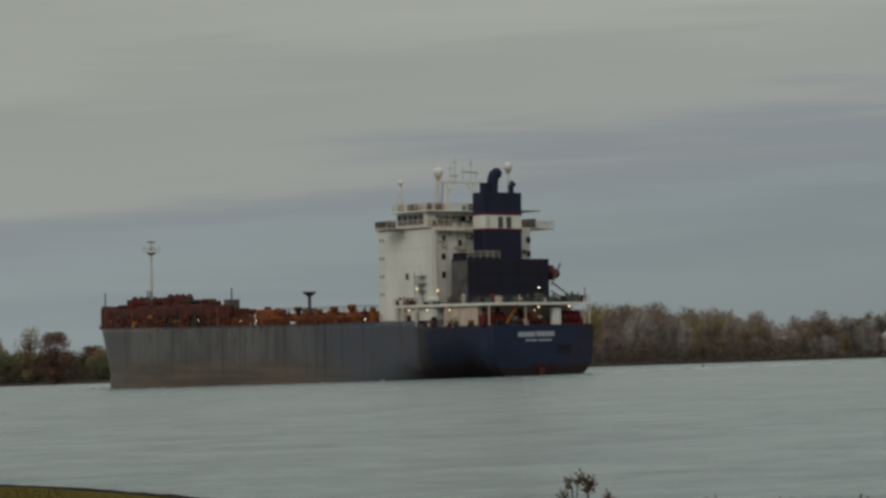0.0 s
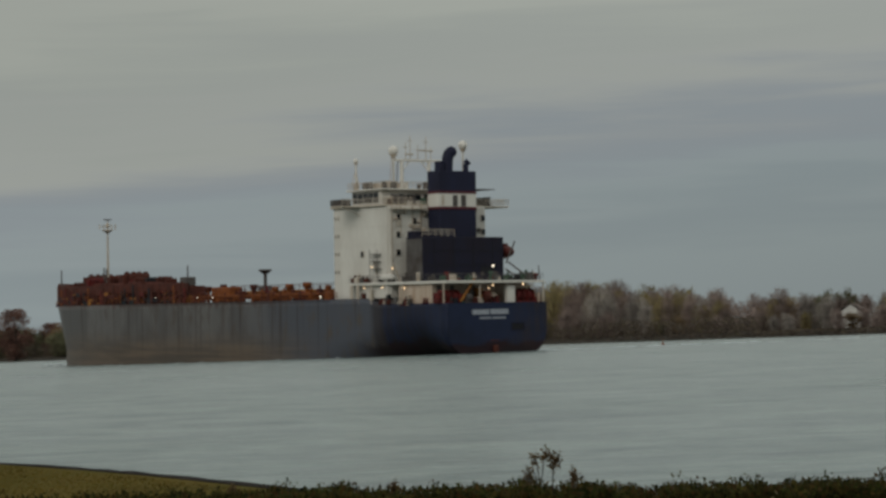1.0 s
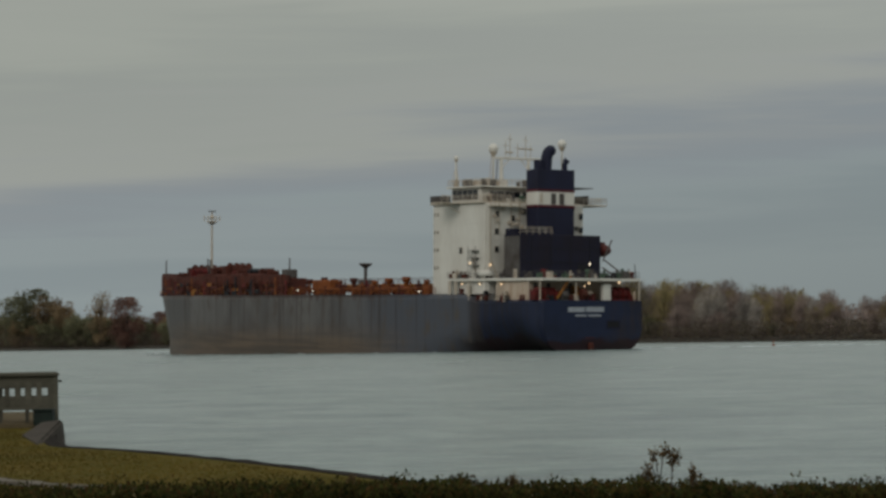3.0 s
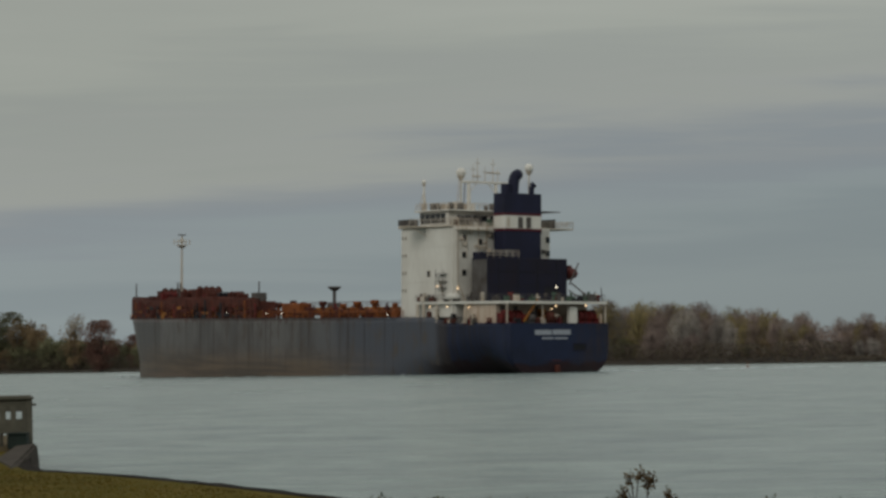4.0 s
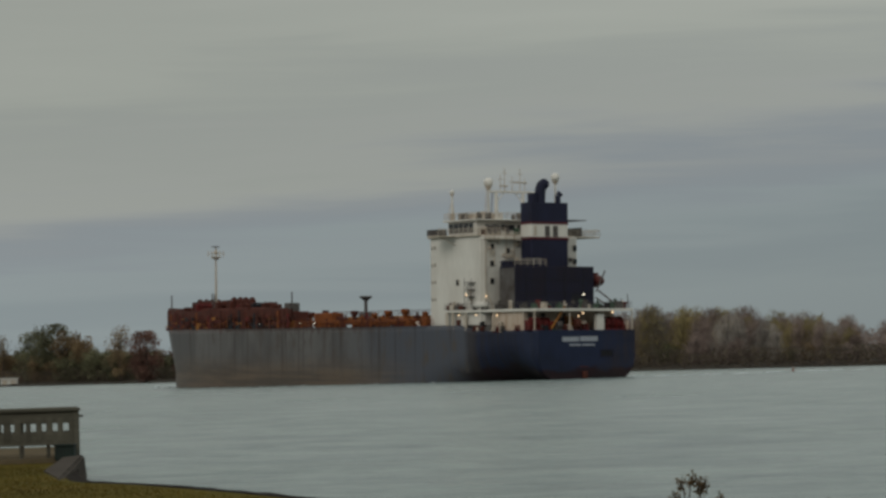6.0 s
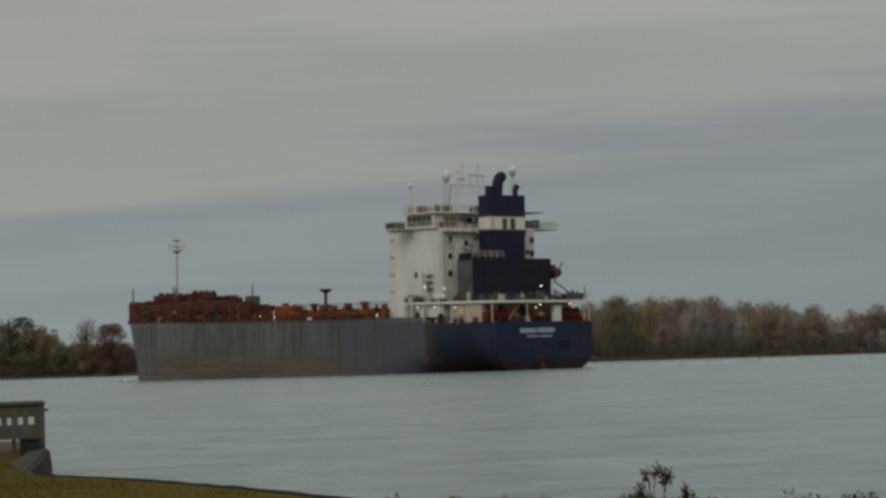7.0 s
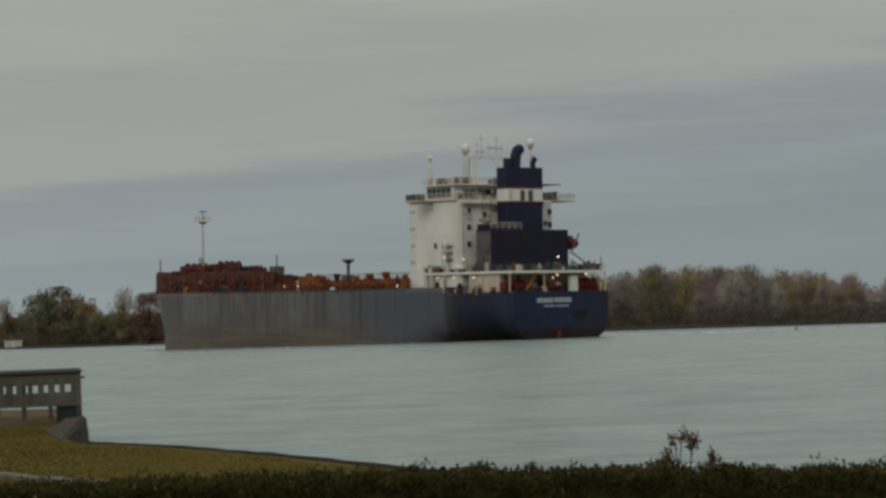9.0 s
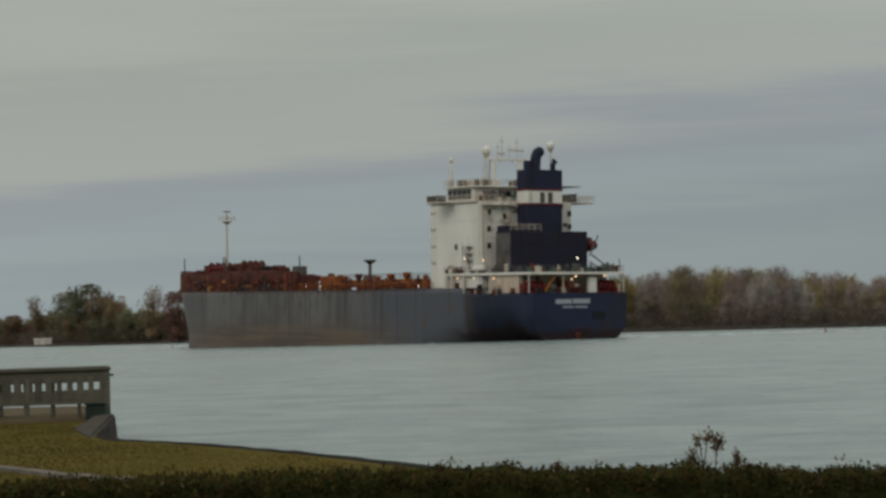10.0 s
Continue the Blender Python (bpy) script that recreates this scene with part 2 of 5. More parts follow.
L_RED = leaf_material("dull_red_autumn_leaves", ((0.135, 0.076, 0.064), (0.180, 0.096, 0.074), (0.155, 0.094, 0.074)))
# bare twigs: colours set light and close together, standing in for distance haze
L_BROWN = leaf_material("brown_bare_twigs", ((0.172, 0.132, 0.122), (0.226, 0.176, 0.156), (0.262, 0.206, 0.170)))
L_PALE = leaf_material("grey_pale_bare_twigs", ((0.255, 0.232, 0.212), (0.320, 0.290, 0.258), (0.212, 0.186, 0.166)))
L_GOLD = leaf_material("thin_yellow_autumn_leaves", ((0.205, 0.165, 0.078), (0.275, 0.215, 0.098), (0.190, 0.172, 0.086)))
L_HEDGE = leaf_material("dark_hedge_leaves", ((0.012, 0.015, 0.005), (0.027, 0.033, 0.009), (0.050, 0.056, 0.014), (0.080, 0.068, 0.019), (0.077, 0.041, 0.016), (0.033, 0.040, 0.010)), patch=4.5)
L_DRY = leaf_material("dried_seed_heads", ((0.070, 0.050, 0.026), (0.125, 0.085, 0.042), (0.100, 0.062, 0.032)), patch=9.0)
L_PALELEAF = leaf_material("pale_turned_leaves", ((0.24, 0.20, 0.10), (0.32, 0.28, 0.16), (0.18, 0.13, 0.06)))
L_GRASS = leaf_material("autumn_lawn_blades", ((0.066, 0.056, 0.012), (0.086, 0.066, 0.014), (0.112, 0.072, 0.018), (0.072, 0.064, 0.014)))


def nodes_of(m):
    return m.node_tree.nodes, m.node_tree.links


def lawn_material():
    m = material("worn_autumn_lawn", (0.112, 0.078, 0.018), (0.060, 0.056, 0.013), 1.0, scale=0.45, fine=9.0, amount=0.9, bump=0.6, spec=0.03)
    return m


M_LAWN = lawn_material()


def water_material():
    """River water: body colour with painted wave light and dark, wind ripples at three scales, smooth slicks."""
    m = bpy.data.materials.new("grey_river_water")
    m.use_nodes = True
    nd, ln = nodes_of(m)
    b = nd["Principled BSDF"]
    b.inputs["Base Color"].default_value = (0.105, 0.138, 0.134, 1)
    b.inputs["IOR"].default_value = 1.33
    tc = nd.new("ShaderNodeTexCoord")

    def waves(scale, stretch, detail, rough=0.55):
        mp = nd.new("ShaderNodeMapping")
        mp.inputs["Scale"].default_value = stretch
        mp.inputs["Rotation"].default_value = (0, 0, radians(-2))
        ln.new(tc.outputs["Object"], mp.inputs["Vector"])
        n = nd.new("ShaderNodeTexNoise")
        n.inputs["Scale"].default_value, n.inputs["Detail"].default_value, n.inputs["Roughness"].default_value = scale, detail, rough
        n.inputs["Distortion"].default_value = 0.6
        ln.new(mp.outputs[0], n.inputs["Vector"])
        return n.outputs["Fac"]

    chop = waves(1.3, (0.7, 1.0, 1), 6, 0.62)
    swell = waves(0.22, (0.5, 1.0, 1), 3)
    patch = waves(0.05, (0.9, 0.6, 1), 5, 0.65)
    height = nd.new("ShaderNodeMath")
    height.operation = "MULTIPLY_ADD"
    ln.new(swell, height.inputs[0])
    height.inputs[1].default_value = 2.2
    ln.new(chop, height.inputs[2])
    rg = nd.new("ShaderNodeMapRange")
    rg.inputs["From Min"].default_value, rg.inputs["From Max"].default_value = 0.35, 0.68
    rg.inputs["To Min"].default_value, rg.inputs["To Max"].default_value = 0.5, 1.0
    ln.new(patch, rg.inputs["Value"])
    bp = nd.new("ShaderNodeBump")
    bp.inputs["Distance"].default_value = 0.45
    ln.new(rg.outputs[0], bp.inputs["Strength"])
    ln.new(height.outputs[0], bp.inputs["Height"])
    ln.new(bp.outputs["Normal"], b.inputs["Normal"])
    # light and dark of the wave faces, painted into the body colour
    streak_tone = waves(0.55, (0.26, 0.34, 1), 8, 0.70)
    tone = nd.new("ShaderNodeValToRGB")
    tone.color_ramp.elements[0].position, tone.color_ramp.elements[1].position = 0.36, 0.58
    tone.color_ramp.elements[0].color, tone.color_ramp.elements[1].color = (0.078, 0.110, 0.116, 1), (0.208, 0.258, 0.240, 1)
    ripple_tone = waves(1.5, (0.28, 0.60, 1), 5, 0.7)
    blend = nd.new("ShaderNodeMix")
    blend.inputs[0].default_value = 0.42
    ln.new(streak_tone, blend.inputs[2])
    ln.new(ripple_tone, blend.inputs[3])
    ln.new(blend.outputs[0], tone.inputs["Fac"])
    ln.new(tone.outputs["Color"], b.inputs["Base Color"])
    rr = nd.new("ShaderNodeMapRange")
    rr.inputs["To Min"].default_value, rr.inputs["To Max"].default_value = 0.16, 0.34
    ln.new(patch, rr.inputs["Value"])
    ln.new(rr.outputs[0], b.inputs["Roughness"])
    return m


M_WATER = water_material()


def hull_material():
    """Weathered hull: grey sides, blue stern, worn brown bottom paint, rust runs down from the deck edge."""
    m = bpy.data.materials.new("weathered_hull_paint")
    m.use_nodes = True
    nd, ln = nodes_of(m)
    b = nd["Principled BSDF"]
    tc = nd.new("ShaderNodeTexCoord")
    sp = nd.new("ShaderNodeSeparateXYZ")
    ln.new(tc.outputs["Object"], sp.inputs[0])

    def noise_at(scale, stretch, detail=5, rough=0.55):
        mp = nd.new("ShaderNodeMapping")
        mp.inputs["Scale"].default_value = stretch
        ln.new(tc.outputs["Object"], mp.inputs["Vector"])
        n = nd.new("ShaderNodeTexNoise")
        n.inputs["Scale"].default_value, n.inputs["Detail"].default_value, n.inputs["Roughness"].default_value = scale, detail, rough
        ln.new(mp.outputs[0], n.inputs["Vector"])
        return n.outputs["Fac"]

    def mth(op, a, c):
        n = nd.new("ShaderNodeMath")
        n.operation = op
        for i, v in enumerate((a, c)):
            if isinstance(v, (int, float)):
                n.inputs[i].default_value = v
            else:
                ln.new(v, n.inputs[i])
        return n.outputs[0]

    def ramp_to(v, lo, hi):
        r = nd.new("ShaderNodeMapRange")
        r.interpolation_type = "SMOOTHSTEP"
        r.inputs["From Min"].default_value, r.inputs["From Max"].default_value = lo, hi
        ln.new(v, r.inputs["Value"])
        return r.outputs[0]

    def mix(f, a, c):
        n = nd.new("ShaderNodeMix")
        n.data_type = "RGBA"
        ln.new(f, n.inputs[0])
        for s, v in ((6, a), (7, c)):
            if isinstance(v, tuple):
                n.inputs[s].default_value = (*v, 1)
            else:
                ln.new(v, n.inputs[s])
        return n.outputs[2]

    plates = noise_at(0.16, (1, 0.2, 0.35), 3)
    grime = noise_at(0.5, (1, 0.3, 0.45), 6, 0.65)
    grey = mix(ramp_to(plates, 0.40, 0.60), (0.082, 0.079, 0.078), (0.115, 0.111, 0.108))
    grey = mix(ramp_to(sp.outputs["X"], 70.0, 36.0), grey, (0.066, 0.072, 0.088))
    grey = mix(ramp_to(grime, 0.48, 0.72), grey, (0.076, 0.064, 0.056))
    blue = mix(ramp_to(grime, 0.40, 0.75), (0.0135, 0.020, 0.047), (0.0095, 0.013, 0.027))
    edge = mth("ADD", sp.outputs["X"], mth("MULTIPLY", mth("SUBTRACT", grime, 0.5), 1.6))
    body = mix(ramp_to(edge, 16.6, 18.6), blue, grey)
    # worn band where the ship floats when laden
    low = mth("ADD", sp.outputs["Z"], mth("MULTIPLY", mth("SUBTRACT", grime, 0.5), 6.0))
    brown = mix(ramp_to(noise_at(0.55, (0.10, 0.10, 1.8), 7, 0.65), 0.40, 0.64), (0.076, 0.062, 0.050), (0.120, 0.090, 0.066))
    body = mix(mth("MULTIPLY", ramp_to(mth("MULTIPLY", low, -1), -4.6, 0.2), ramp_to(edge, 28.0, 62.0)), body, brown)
    # dark red bottom paint, set near black to carry the counter's shade too
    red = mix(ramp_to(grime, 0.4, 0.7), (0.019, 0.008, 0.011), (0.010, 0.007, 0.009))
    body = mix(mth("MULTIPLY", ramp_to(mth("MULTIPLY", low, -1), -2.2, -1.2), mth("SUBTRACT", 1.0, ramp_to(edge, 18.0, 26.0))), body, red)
    runs = noise_at(0.75, (1.0, 0.05, 0.018), 6, 0.72)
    run_mask = mth("MULTIPLY", ramp_to(runs, 0.53, 0.66), ramp_to(sp.outputs["Z"], -4.0, 8.0))
    body = mix(mth("MULTIPLY", run_mask, 0.85), body, (0.034, 0.024, 0.019))
    sheer = mth("ADD", sp.outputs["Z"], mth("MULTIPLY", mth("SUBTRACT", noise_at(1.1, (1.0, 0.2, 0.25), 6, 0.7), 0.5), 5.0))
    body = mix(mth("MULTIPLY", mth("MULTIPLY", ramp_to(sheer, 8.0, 9.6), ramp_to(edge, 34.0, 60.0)), 0.85), body, (0.052, 0.024, 0.018))
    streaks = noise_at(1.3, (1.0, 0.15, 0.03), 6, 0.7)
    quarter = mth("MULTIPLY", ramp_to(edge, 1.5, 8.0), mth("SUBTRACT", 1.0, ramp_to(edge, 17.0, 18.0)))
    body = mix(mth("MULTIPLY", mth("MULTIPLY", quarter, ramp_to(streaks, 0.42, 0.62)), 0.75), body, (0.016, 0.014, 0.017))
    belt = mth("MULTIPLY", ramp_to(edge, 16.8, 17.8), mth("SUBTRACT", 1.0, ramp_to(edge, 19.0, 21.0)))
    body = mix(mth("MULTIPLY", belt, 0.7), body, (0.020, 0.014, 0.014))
    ln.new(body, b.inputs["Base Color"])
    b.inputs["Roughness"].default_value = 0.55
    b.inputs["Specular IOR Level"].default_value = 0.2
    bp = nd.new("ShaderNodeBump")
    bp.inputs["Strength"].default_value, bp.inputs["Distance"].default_value = 0.25, 0.12
    ln.new(noise_at(0.32, (1.0, 0.2, 0.6), 3), bp.inputs["Height"])
    ln.new(bp.outputs["Normal"], b.inputs["Normal"])
    return m


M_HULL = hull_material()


# ---- building helpers ----
def box(bm, x0, x1, y0, y1, z0, z1, bevel=0.0):
    made = bmesh.ops.create_cube(bm, size=1)["verts"]
    for v in made:
        v.co = Vector(((x0 + x1) / 2 + v.co.x * (x1 - x0), (y0 + y1) / 2 + v.co.y * (y1 - y0), (z0 + z1) / 2 + v.co.z * (z1 - z0)))
    if bevel:
        edges = list({e for v in made for e in v.link_edges})
        bmesh.ops.bevel(bm, geom=edges, offset=bevel, segments=1, affect="EDGES")
    return bm


def tube(bm, a, b, r0, r1=None, n=8):
    a, b = Vector(a), Vector(b)
    r1 = r0 if r1 is None else r1
    z = (b - a).normalized()
    x = z.cross(Vector((0, 0, 1)) if abs(z.z) < 0.9 else Vector((1, 0, 0))).normalized()
    y = z.cross(x)
    rings = []
    for p, r in ((a, r0), (b, r1)):
        rings.append([bm.verts.new(p + (x * math.cos(2 * math.pi * k / n) + y * math.sin(2 * math.pi * k / n)) * r) for k in range(n)])
    for k in range(n):
        bm.faces.new((rings[0][k], rings[0][(k + 1) % n], rings[1][(k + 1) % n], rings[1][k]))
    bm.faces.new(rings[0][::-1])
    bm.faces.new(rings[1])
    return bm


def ball(bm, c, r, squash=1.0, u=12, v=8):
    made = bmesh.ops.create_uvsphere(bm, u_segments=u, v_segments=v, radius=r)["verts"]
    for w in made:
        w.co = Vector((w.co.x, w.co.y, w.co.z * squash)) + Vector(c)
    return bm


def part(name, bm, mat, parent=None, label=""):
    bmesh.ops.recalc_face_normals(bm, faces=bm.faces)
    me = bpy.data.meshes.new(name)
    bm.to_mesh(me)
    bm.free()
    me.materials.append(mat)
    ob = new(name, me)
    ob.parent = parent
    if label:
        ob["label"] = label
    return ob


def raw(name, verts, faces, mat, parent=None):
    me = bpy.data.meshes.new(name)
    me.from_pydata(verts, [], faces)
    me.materials.append(mat)
    ob = new(name, me)
    ob.parent = parent
    return ob


B = bmesh.new

# ---- river and land ----
LAWN_Z = 0.55
bm = B()
grid = [bm.verts.new(p) for p in ((-4500, 10, 0), (4500, 10, 0), (4500, 4700, 0), (-4500, 4700, 0))]
bm.faces.new(grid)
river = part("water", bm, M_WATER)
tagged(river, "grey-green river with small wind ripples", "river", kind="structure")
bm = B()
bm.faces.new([bm.verts.new(p) for p in ((-4800, -4800, -2.5), (4800, -4800, -2.5), (4800, 4900, -2.5), (-4800, 4900, -2.5))])
bed = part("ground", bm, M_BANK)
tagged(bed, "muddy earth of the river bed and country", "ground", kind="structure")


def shore_at(k):
    """The far waterline: k = 0 beyond the bow, 1 beyond the stern."""
    return Vector((-155 + 232 * k + 6 * math.sin(k * 9), 1000 - 440 * k + 5 * math.sin(k * 17 + 1), 0))


SHORE_OUT = Vector((440, 232, 0)).normalized()   # inland from the far waterline
bm = B()
rows_ = []
for i in range(-24, 61):
    k = i / 20
    p = shore_at(k)
    away = SHORE_OUT
    line = []
    for d, z in ((-1.5, -1.0), (0, 0.05), (1.2, 0.9 + 0.3 * noise.noise((k * 9, 0, 0))), (9, 1.5), (60, 2.2), (400, 3.0), (2600, 4.0)):
        line.append(bm.verts.new((p.x + away.x * d, p.y + away.y * d, z)))
    rows_.append(line)
for r0, r1 in zip(rows_, rows_[1:]):
    for j in range(6):
        bm.faces.new((r0[j], r1[j], r1[j + 1], r0[j + 1]))
far_bank = part("river_bank", bm, M_BANK)
tagged(far_bank, "low brown grassy bank of the far shore", "river bank", kind="structure")

# near lawn, curving seawall
EDGE = [(3.2, 26.5), (1.2, 31.5), (-1.65, 38.5), (-3.3, 42.4), (-4.91, 45.9), (-7.03, 49.9), (-8.60, 52.2), (-9.25, 54.4), (-9.75, 57.0), (-10.3, 60.5)]
bm = B()
ring = [bm.verts.new((x, y, LAWN_Z)) for x, y in [(-60, -30), (40, -30), (40, 20), (9, 22)] + EDGE + [(-11.2, 66), (-12.8, 76), (-60, 80)]]
bm.faces.new(ring)
lawn = part("lawn", bm, M_LAWN)
tagged(lawn, "worn green-brown autumn lawn by the river", "lawn", kind="structure")


def strip(name, pts, w0, w1, z0, z1, mat):
    """A wall along a line: w0 and w1 across it, z0 to z1 high."""
    bm = B()
    sec = []
    for i, (x, y) in enumerate(pts):
        a = Vector(pts[max(i - 1, 0)])
        b = Vector(pts[min(i + 1, len(pts) - 1)])
        d = (b - a).normalized()
        nrm = Vector((d.y, -d.x))
        wob = 0.02 * noise.noise((x * 2, y * 2, 3))
        sec.append([bm.verts.new((x + nrm.x * w, y + nrm.y * w, z + wob)) for w, z in ((w0, z0), (w1, z0), (w1, z1), (w0, z1))])
    for s0, s1 in zip(sec, sec[1:]):
        for j in range(4):
            bm.faces.new((s0[j], s0[(j + 1) % 4], s1[(j + 1) % 4], s1[j]))
    bm.faces.new(sec[0])
    bm.faces.new(sec[-1][::-1])
    return part(name, bm, mat)


def smooth(pts, n=6):
    out = []
    for i in range(len(pts) - 1):
        p0, p1, p2, p3 = (Vector(pts[min(max(i + j, 0), len(pts) - 1)]) for j in (-1, 0, 1, 2))
        for s in range(n):
            t = s / n
            out.append(tuple(0.5 * (2 * p1 + (p2 - p0) * t + (2 * p0 - 5 * p1 + 4 * p2 - p3) * t * t + (3 * p1 - p0 - 3 * p2 + p3) * t ** 3)))
    return out + [tuple(pts[-1])]


wall = strip("seawall", smooth(EDGE), 0.0, 0.34, -1.5, LAWN_Z + 0.01, M_DARKWALL)
tagged(wall, "dark wet low seawall edging the lawn", "seawall", kind="structure")


# ---- the ship ----
def ship_pose(t):
    s = t - 5
    return pose(17.95 - 1.2763 * s - 0.04336 * s * s, 414.99 + 3.3271 * s + 0.11843 * s * s, 0, 0.7, -1.3, 90 + math.degrees(0.60278 + 0.0006 * s))


tanker = new("cargo_ship")
tagged(tanker, "weathered grey and blue cargo ship with white deckhouse and rusty deck", "ship")
DECK = 9.0
POOP = 8.05
HALF = 11.0


def ease(v):
    v = min(max(v, 0.0), 1.0)
    return v * v * (3 - 2 * v)


def keel_line(x):
    """Underside of the hull: the counter rises clear of the water towards the transom."""
    return -0.1 - 6.9 * ease(x / 40)


def deck_line(x):
    """Top of the side plating: one step lower round the mooring deck."""
    return POOP + (DECK - POOP) * ease((x - 18.0) / 4.0)


def half_breadth(x, z):
    """Half width of the hull; x forward of the transom, z above the stern's waterline."""
    full = HALF * (0.912 + 0.088 * ease(x / 30))
    tuck = (3.2 + 7.2 * ease(x / 9)) * (1 - ease((x - 22) / 16))
    u = min(max((z - keel_line(x)) / (4.4 + 3.4 * ease(x / 9)), 0.0), 1.0)
    half = full - tuck * (1 - math.sqrt(1 - (1 - u) ** 2))
    xe = 146.5 + 3.8 * max(z, 0) / DECK
    if x > 106:
        u = min((x - 106) / (xe - 106), 1.0)
        half *= max(1 - u ** 1.8, 0.0) ** 0.85
    return half


def hull_x(i, n, z):
    xe = 146.5 + 3.8 * max(z, 0) / DECK
    u = i / n
    u = u + 0.04 * math.sin(2 * math.pi * u)
    return u * xe


def shell(levels, n=110):
    bm = B()
    sides = []
    for side in (1, -1):
        gridv = []
        for z in levels:
            row = []
            for i in range(n + 1):
                x = hull_x(i, n, z)
                zz = keel_line(x) + (z + 7) / (DECK + 7) * (deck_line(x) - keel_line(x))
                row.append(bm.verts.new((x, side * half_breadth(x, zz), zz)))
            gridv.append(row)
        for a, b in zip(gridv, gridv[1:]):
            for i in range(n):
                if (a[i].co - a[i + 1].co).length > 1e-5 or (b[i].co - b[i + 1].co).length > 1e-5:
                    bm.faces.new((a[i], a[i + 1], b[i + 1], b[i]))
        sides.append(gridv)
    return bm, sides


levels = [-7, -6.8, -6.4, -5.7, -4.8, -3.7, -2.6, -1.5, -0.4, 0.7, 1.5, 2.5, 4, 5.5, 7, 8, DECK]
bm, sides = shell(levels)
for j in range(len(levels) - 1):                       # transom
    bm.faces.new((sides[0][j][0], sides[0][j + 1][0], sides[1][j + 1][0], sides[1][j][0]))
for i in range(110):                                   # deck plating and bottom
    bm.faces.new((sides[1][0][i], sides[1][0][i + 1], sides[0][0][i + 1], sides[0][0][i]))
    bm.faces.new((sides[0][-1][i], sides[0][-1][i + 1], sides[1][-1][i + 1], sides[1][-1][i]))
bmesh.ops.remove_doubles(bm, verts=bm.verts, dist=0.002)
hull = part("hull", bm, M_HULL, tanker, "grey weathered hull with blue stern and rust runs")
for f in hull.data.polygons:
    f.use_smooth = abs(f.normal.z) < 0.97 and f.normal.x > -0.97

def beam(bm, a, b, w=0.1):
    return tube(bm, a, b, w, w, 6)


def railing(name, pts, mat, parent, high=1.1, post=1.6, r=0.035):
    """Open ship's rail with three bars along a line of points."""
    bm = B()
    for a, b in zip(pts, pts[1:]):
        a, b = Vector(a), Vector(b)
        for h in (0.4, 0.75, 1.0):
            tube(bm, a + Vector((0, 0, high * h)), b + Vector((0, 0, high * h)), r, r, 4)
        n = max(int((b - a).length / post), 1)
        for i in range(n + 1):
            p = a.lerp(b, i / n)
            tube(bm, p, p + Vector((0, 0, high)), r, r, 4)
    return part(name, bm, mat, parent)


# rusty raised bulwark from the bow to midships
def bulwark_top(x):
    return 12.75 + 0.95 * ease((x - 122) / 28) + 0.12 * noise.noise((x * 0.35, 0, 0))


bm = B()
for side, start in ((1, 79.0), (-1, 113.0)):
    prev = None
    for i in range(57):
        x = start + (150.25 - start) * i / 56
        y = half_breadth(x, DECK) - 0.06
        top = bulwark_top(x)
        foot = DECK + (0.02 if x > 128 else 2.2)
        cur = [bm.verts.new(p) for p in ((x, side * y, foot), (x, side * y, top), (x, side * max(y - 0.35, 0), top), (x, side * max(y - 0.35, 0), foot))]
        if prev:
            for k in range(4):
                bm.faces.new((prev[k], cur[k], cur[(k + 1) % 4], prev[(k + 1) % 4]))
        prev = cur
bmesh.ops.remove_doubles(bm, verts=bm.verts, dist=0.002)
bulwark = part("bulwark", bm, M_RUST, tanker, "rusty red raised bulwark round the foredeck")
rnd = random.Random(5)
for i in range(46):                                    # upright stays, uneven colours; black ones stand in for dark gaps
    x = 80 + i * 1.5 + rnd.uniform(-0.6, 0.6)
    y = half_breadth(x, DECK) - 0.02
    for side in (1, -1) if x > 114 else (1,):
        bm = B()
        w = rnd.uniform(0.1, 0.32)
        box(bm, x - w, x + w, side * y - 0.12, side * y + 0.12, DECK, bulwark_top(x) - rnd.uniform(0.2, 1.2), 0.03)
        part("stay", bm, rnd.choice((M_RUST, M_RUST, M_RUST, M_RUST, M_ORANGE, M_BLACK, M_REDPAINT)), bulwark)

br_ = random.Random(17)                                # lockers, pipe ends and patches along the outside of the bulwark
for i in range(84):
    x = 80.5 + 66 * ((i * 0.618) % 1)
    y = half_breadth(x, DECK)
    z, w, h = DECK + br_.uniform(0.15, 2.2), br_.uniform(0.2, 1.1), br_.uniform(0.12, 0.45)
    mat_ = br_.choice((M_ORANGE, M_ORANGE, M_YELLOW, M_RUST, M_RUST, M_REDPAINT, M_BLACK, M_BLACK))
    bm = B()
    if i % 3:
        box(bm, x - w, x + w, y - 0.45, y + br_.uniform(0.03, 0.12), z - h, z + h, 0.05)
        part("patch_plate", bm, mat_, bulwark)
    else:
        tube(bm, (x - w * 1.6, y - 0.05, z), (x + w * 1.6, y - 0.1, z + br_.uniform(-0.3, 0.3)), 0.11, n=7)
        part("pipe_length", bm, mat_, bulwark)

# hatch trunk of the foredeck, set in from the side
bm = B()
box(bm, 95, 124, -2.5, 8.2, DECK, 12.4, 0.15)
trunk = part("hatch_trunk", bm, M_RUST, tanker, "rust-stained red hatch trunk on the foredeck")
for i in range(9):
    x = 96 + i * 3.1
    for side in (1,):
        bm = B()
        box(bm, x - 0.15, x + 0.15, side * 8.2 - 0.35, side * 8.2 + 0.35, DECK, 12.3, 0.04)
        part("rib", bm, M_ORANGE if i % 3 == 1 else M_RUST, trunk)
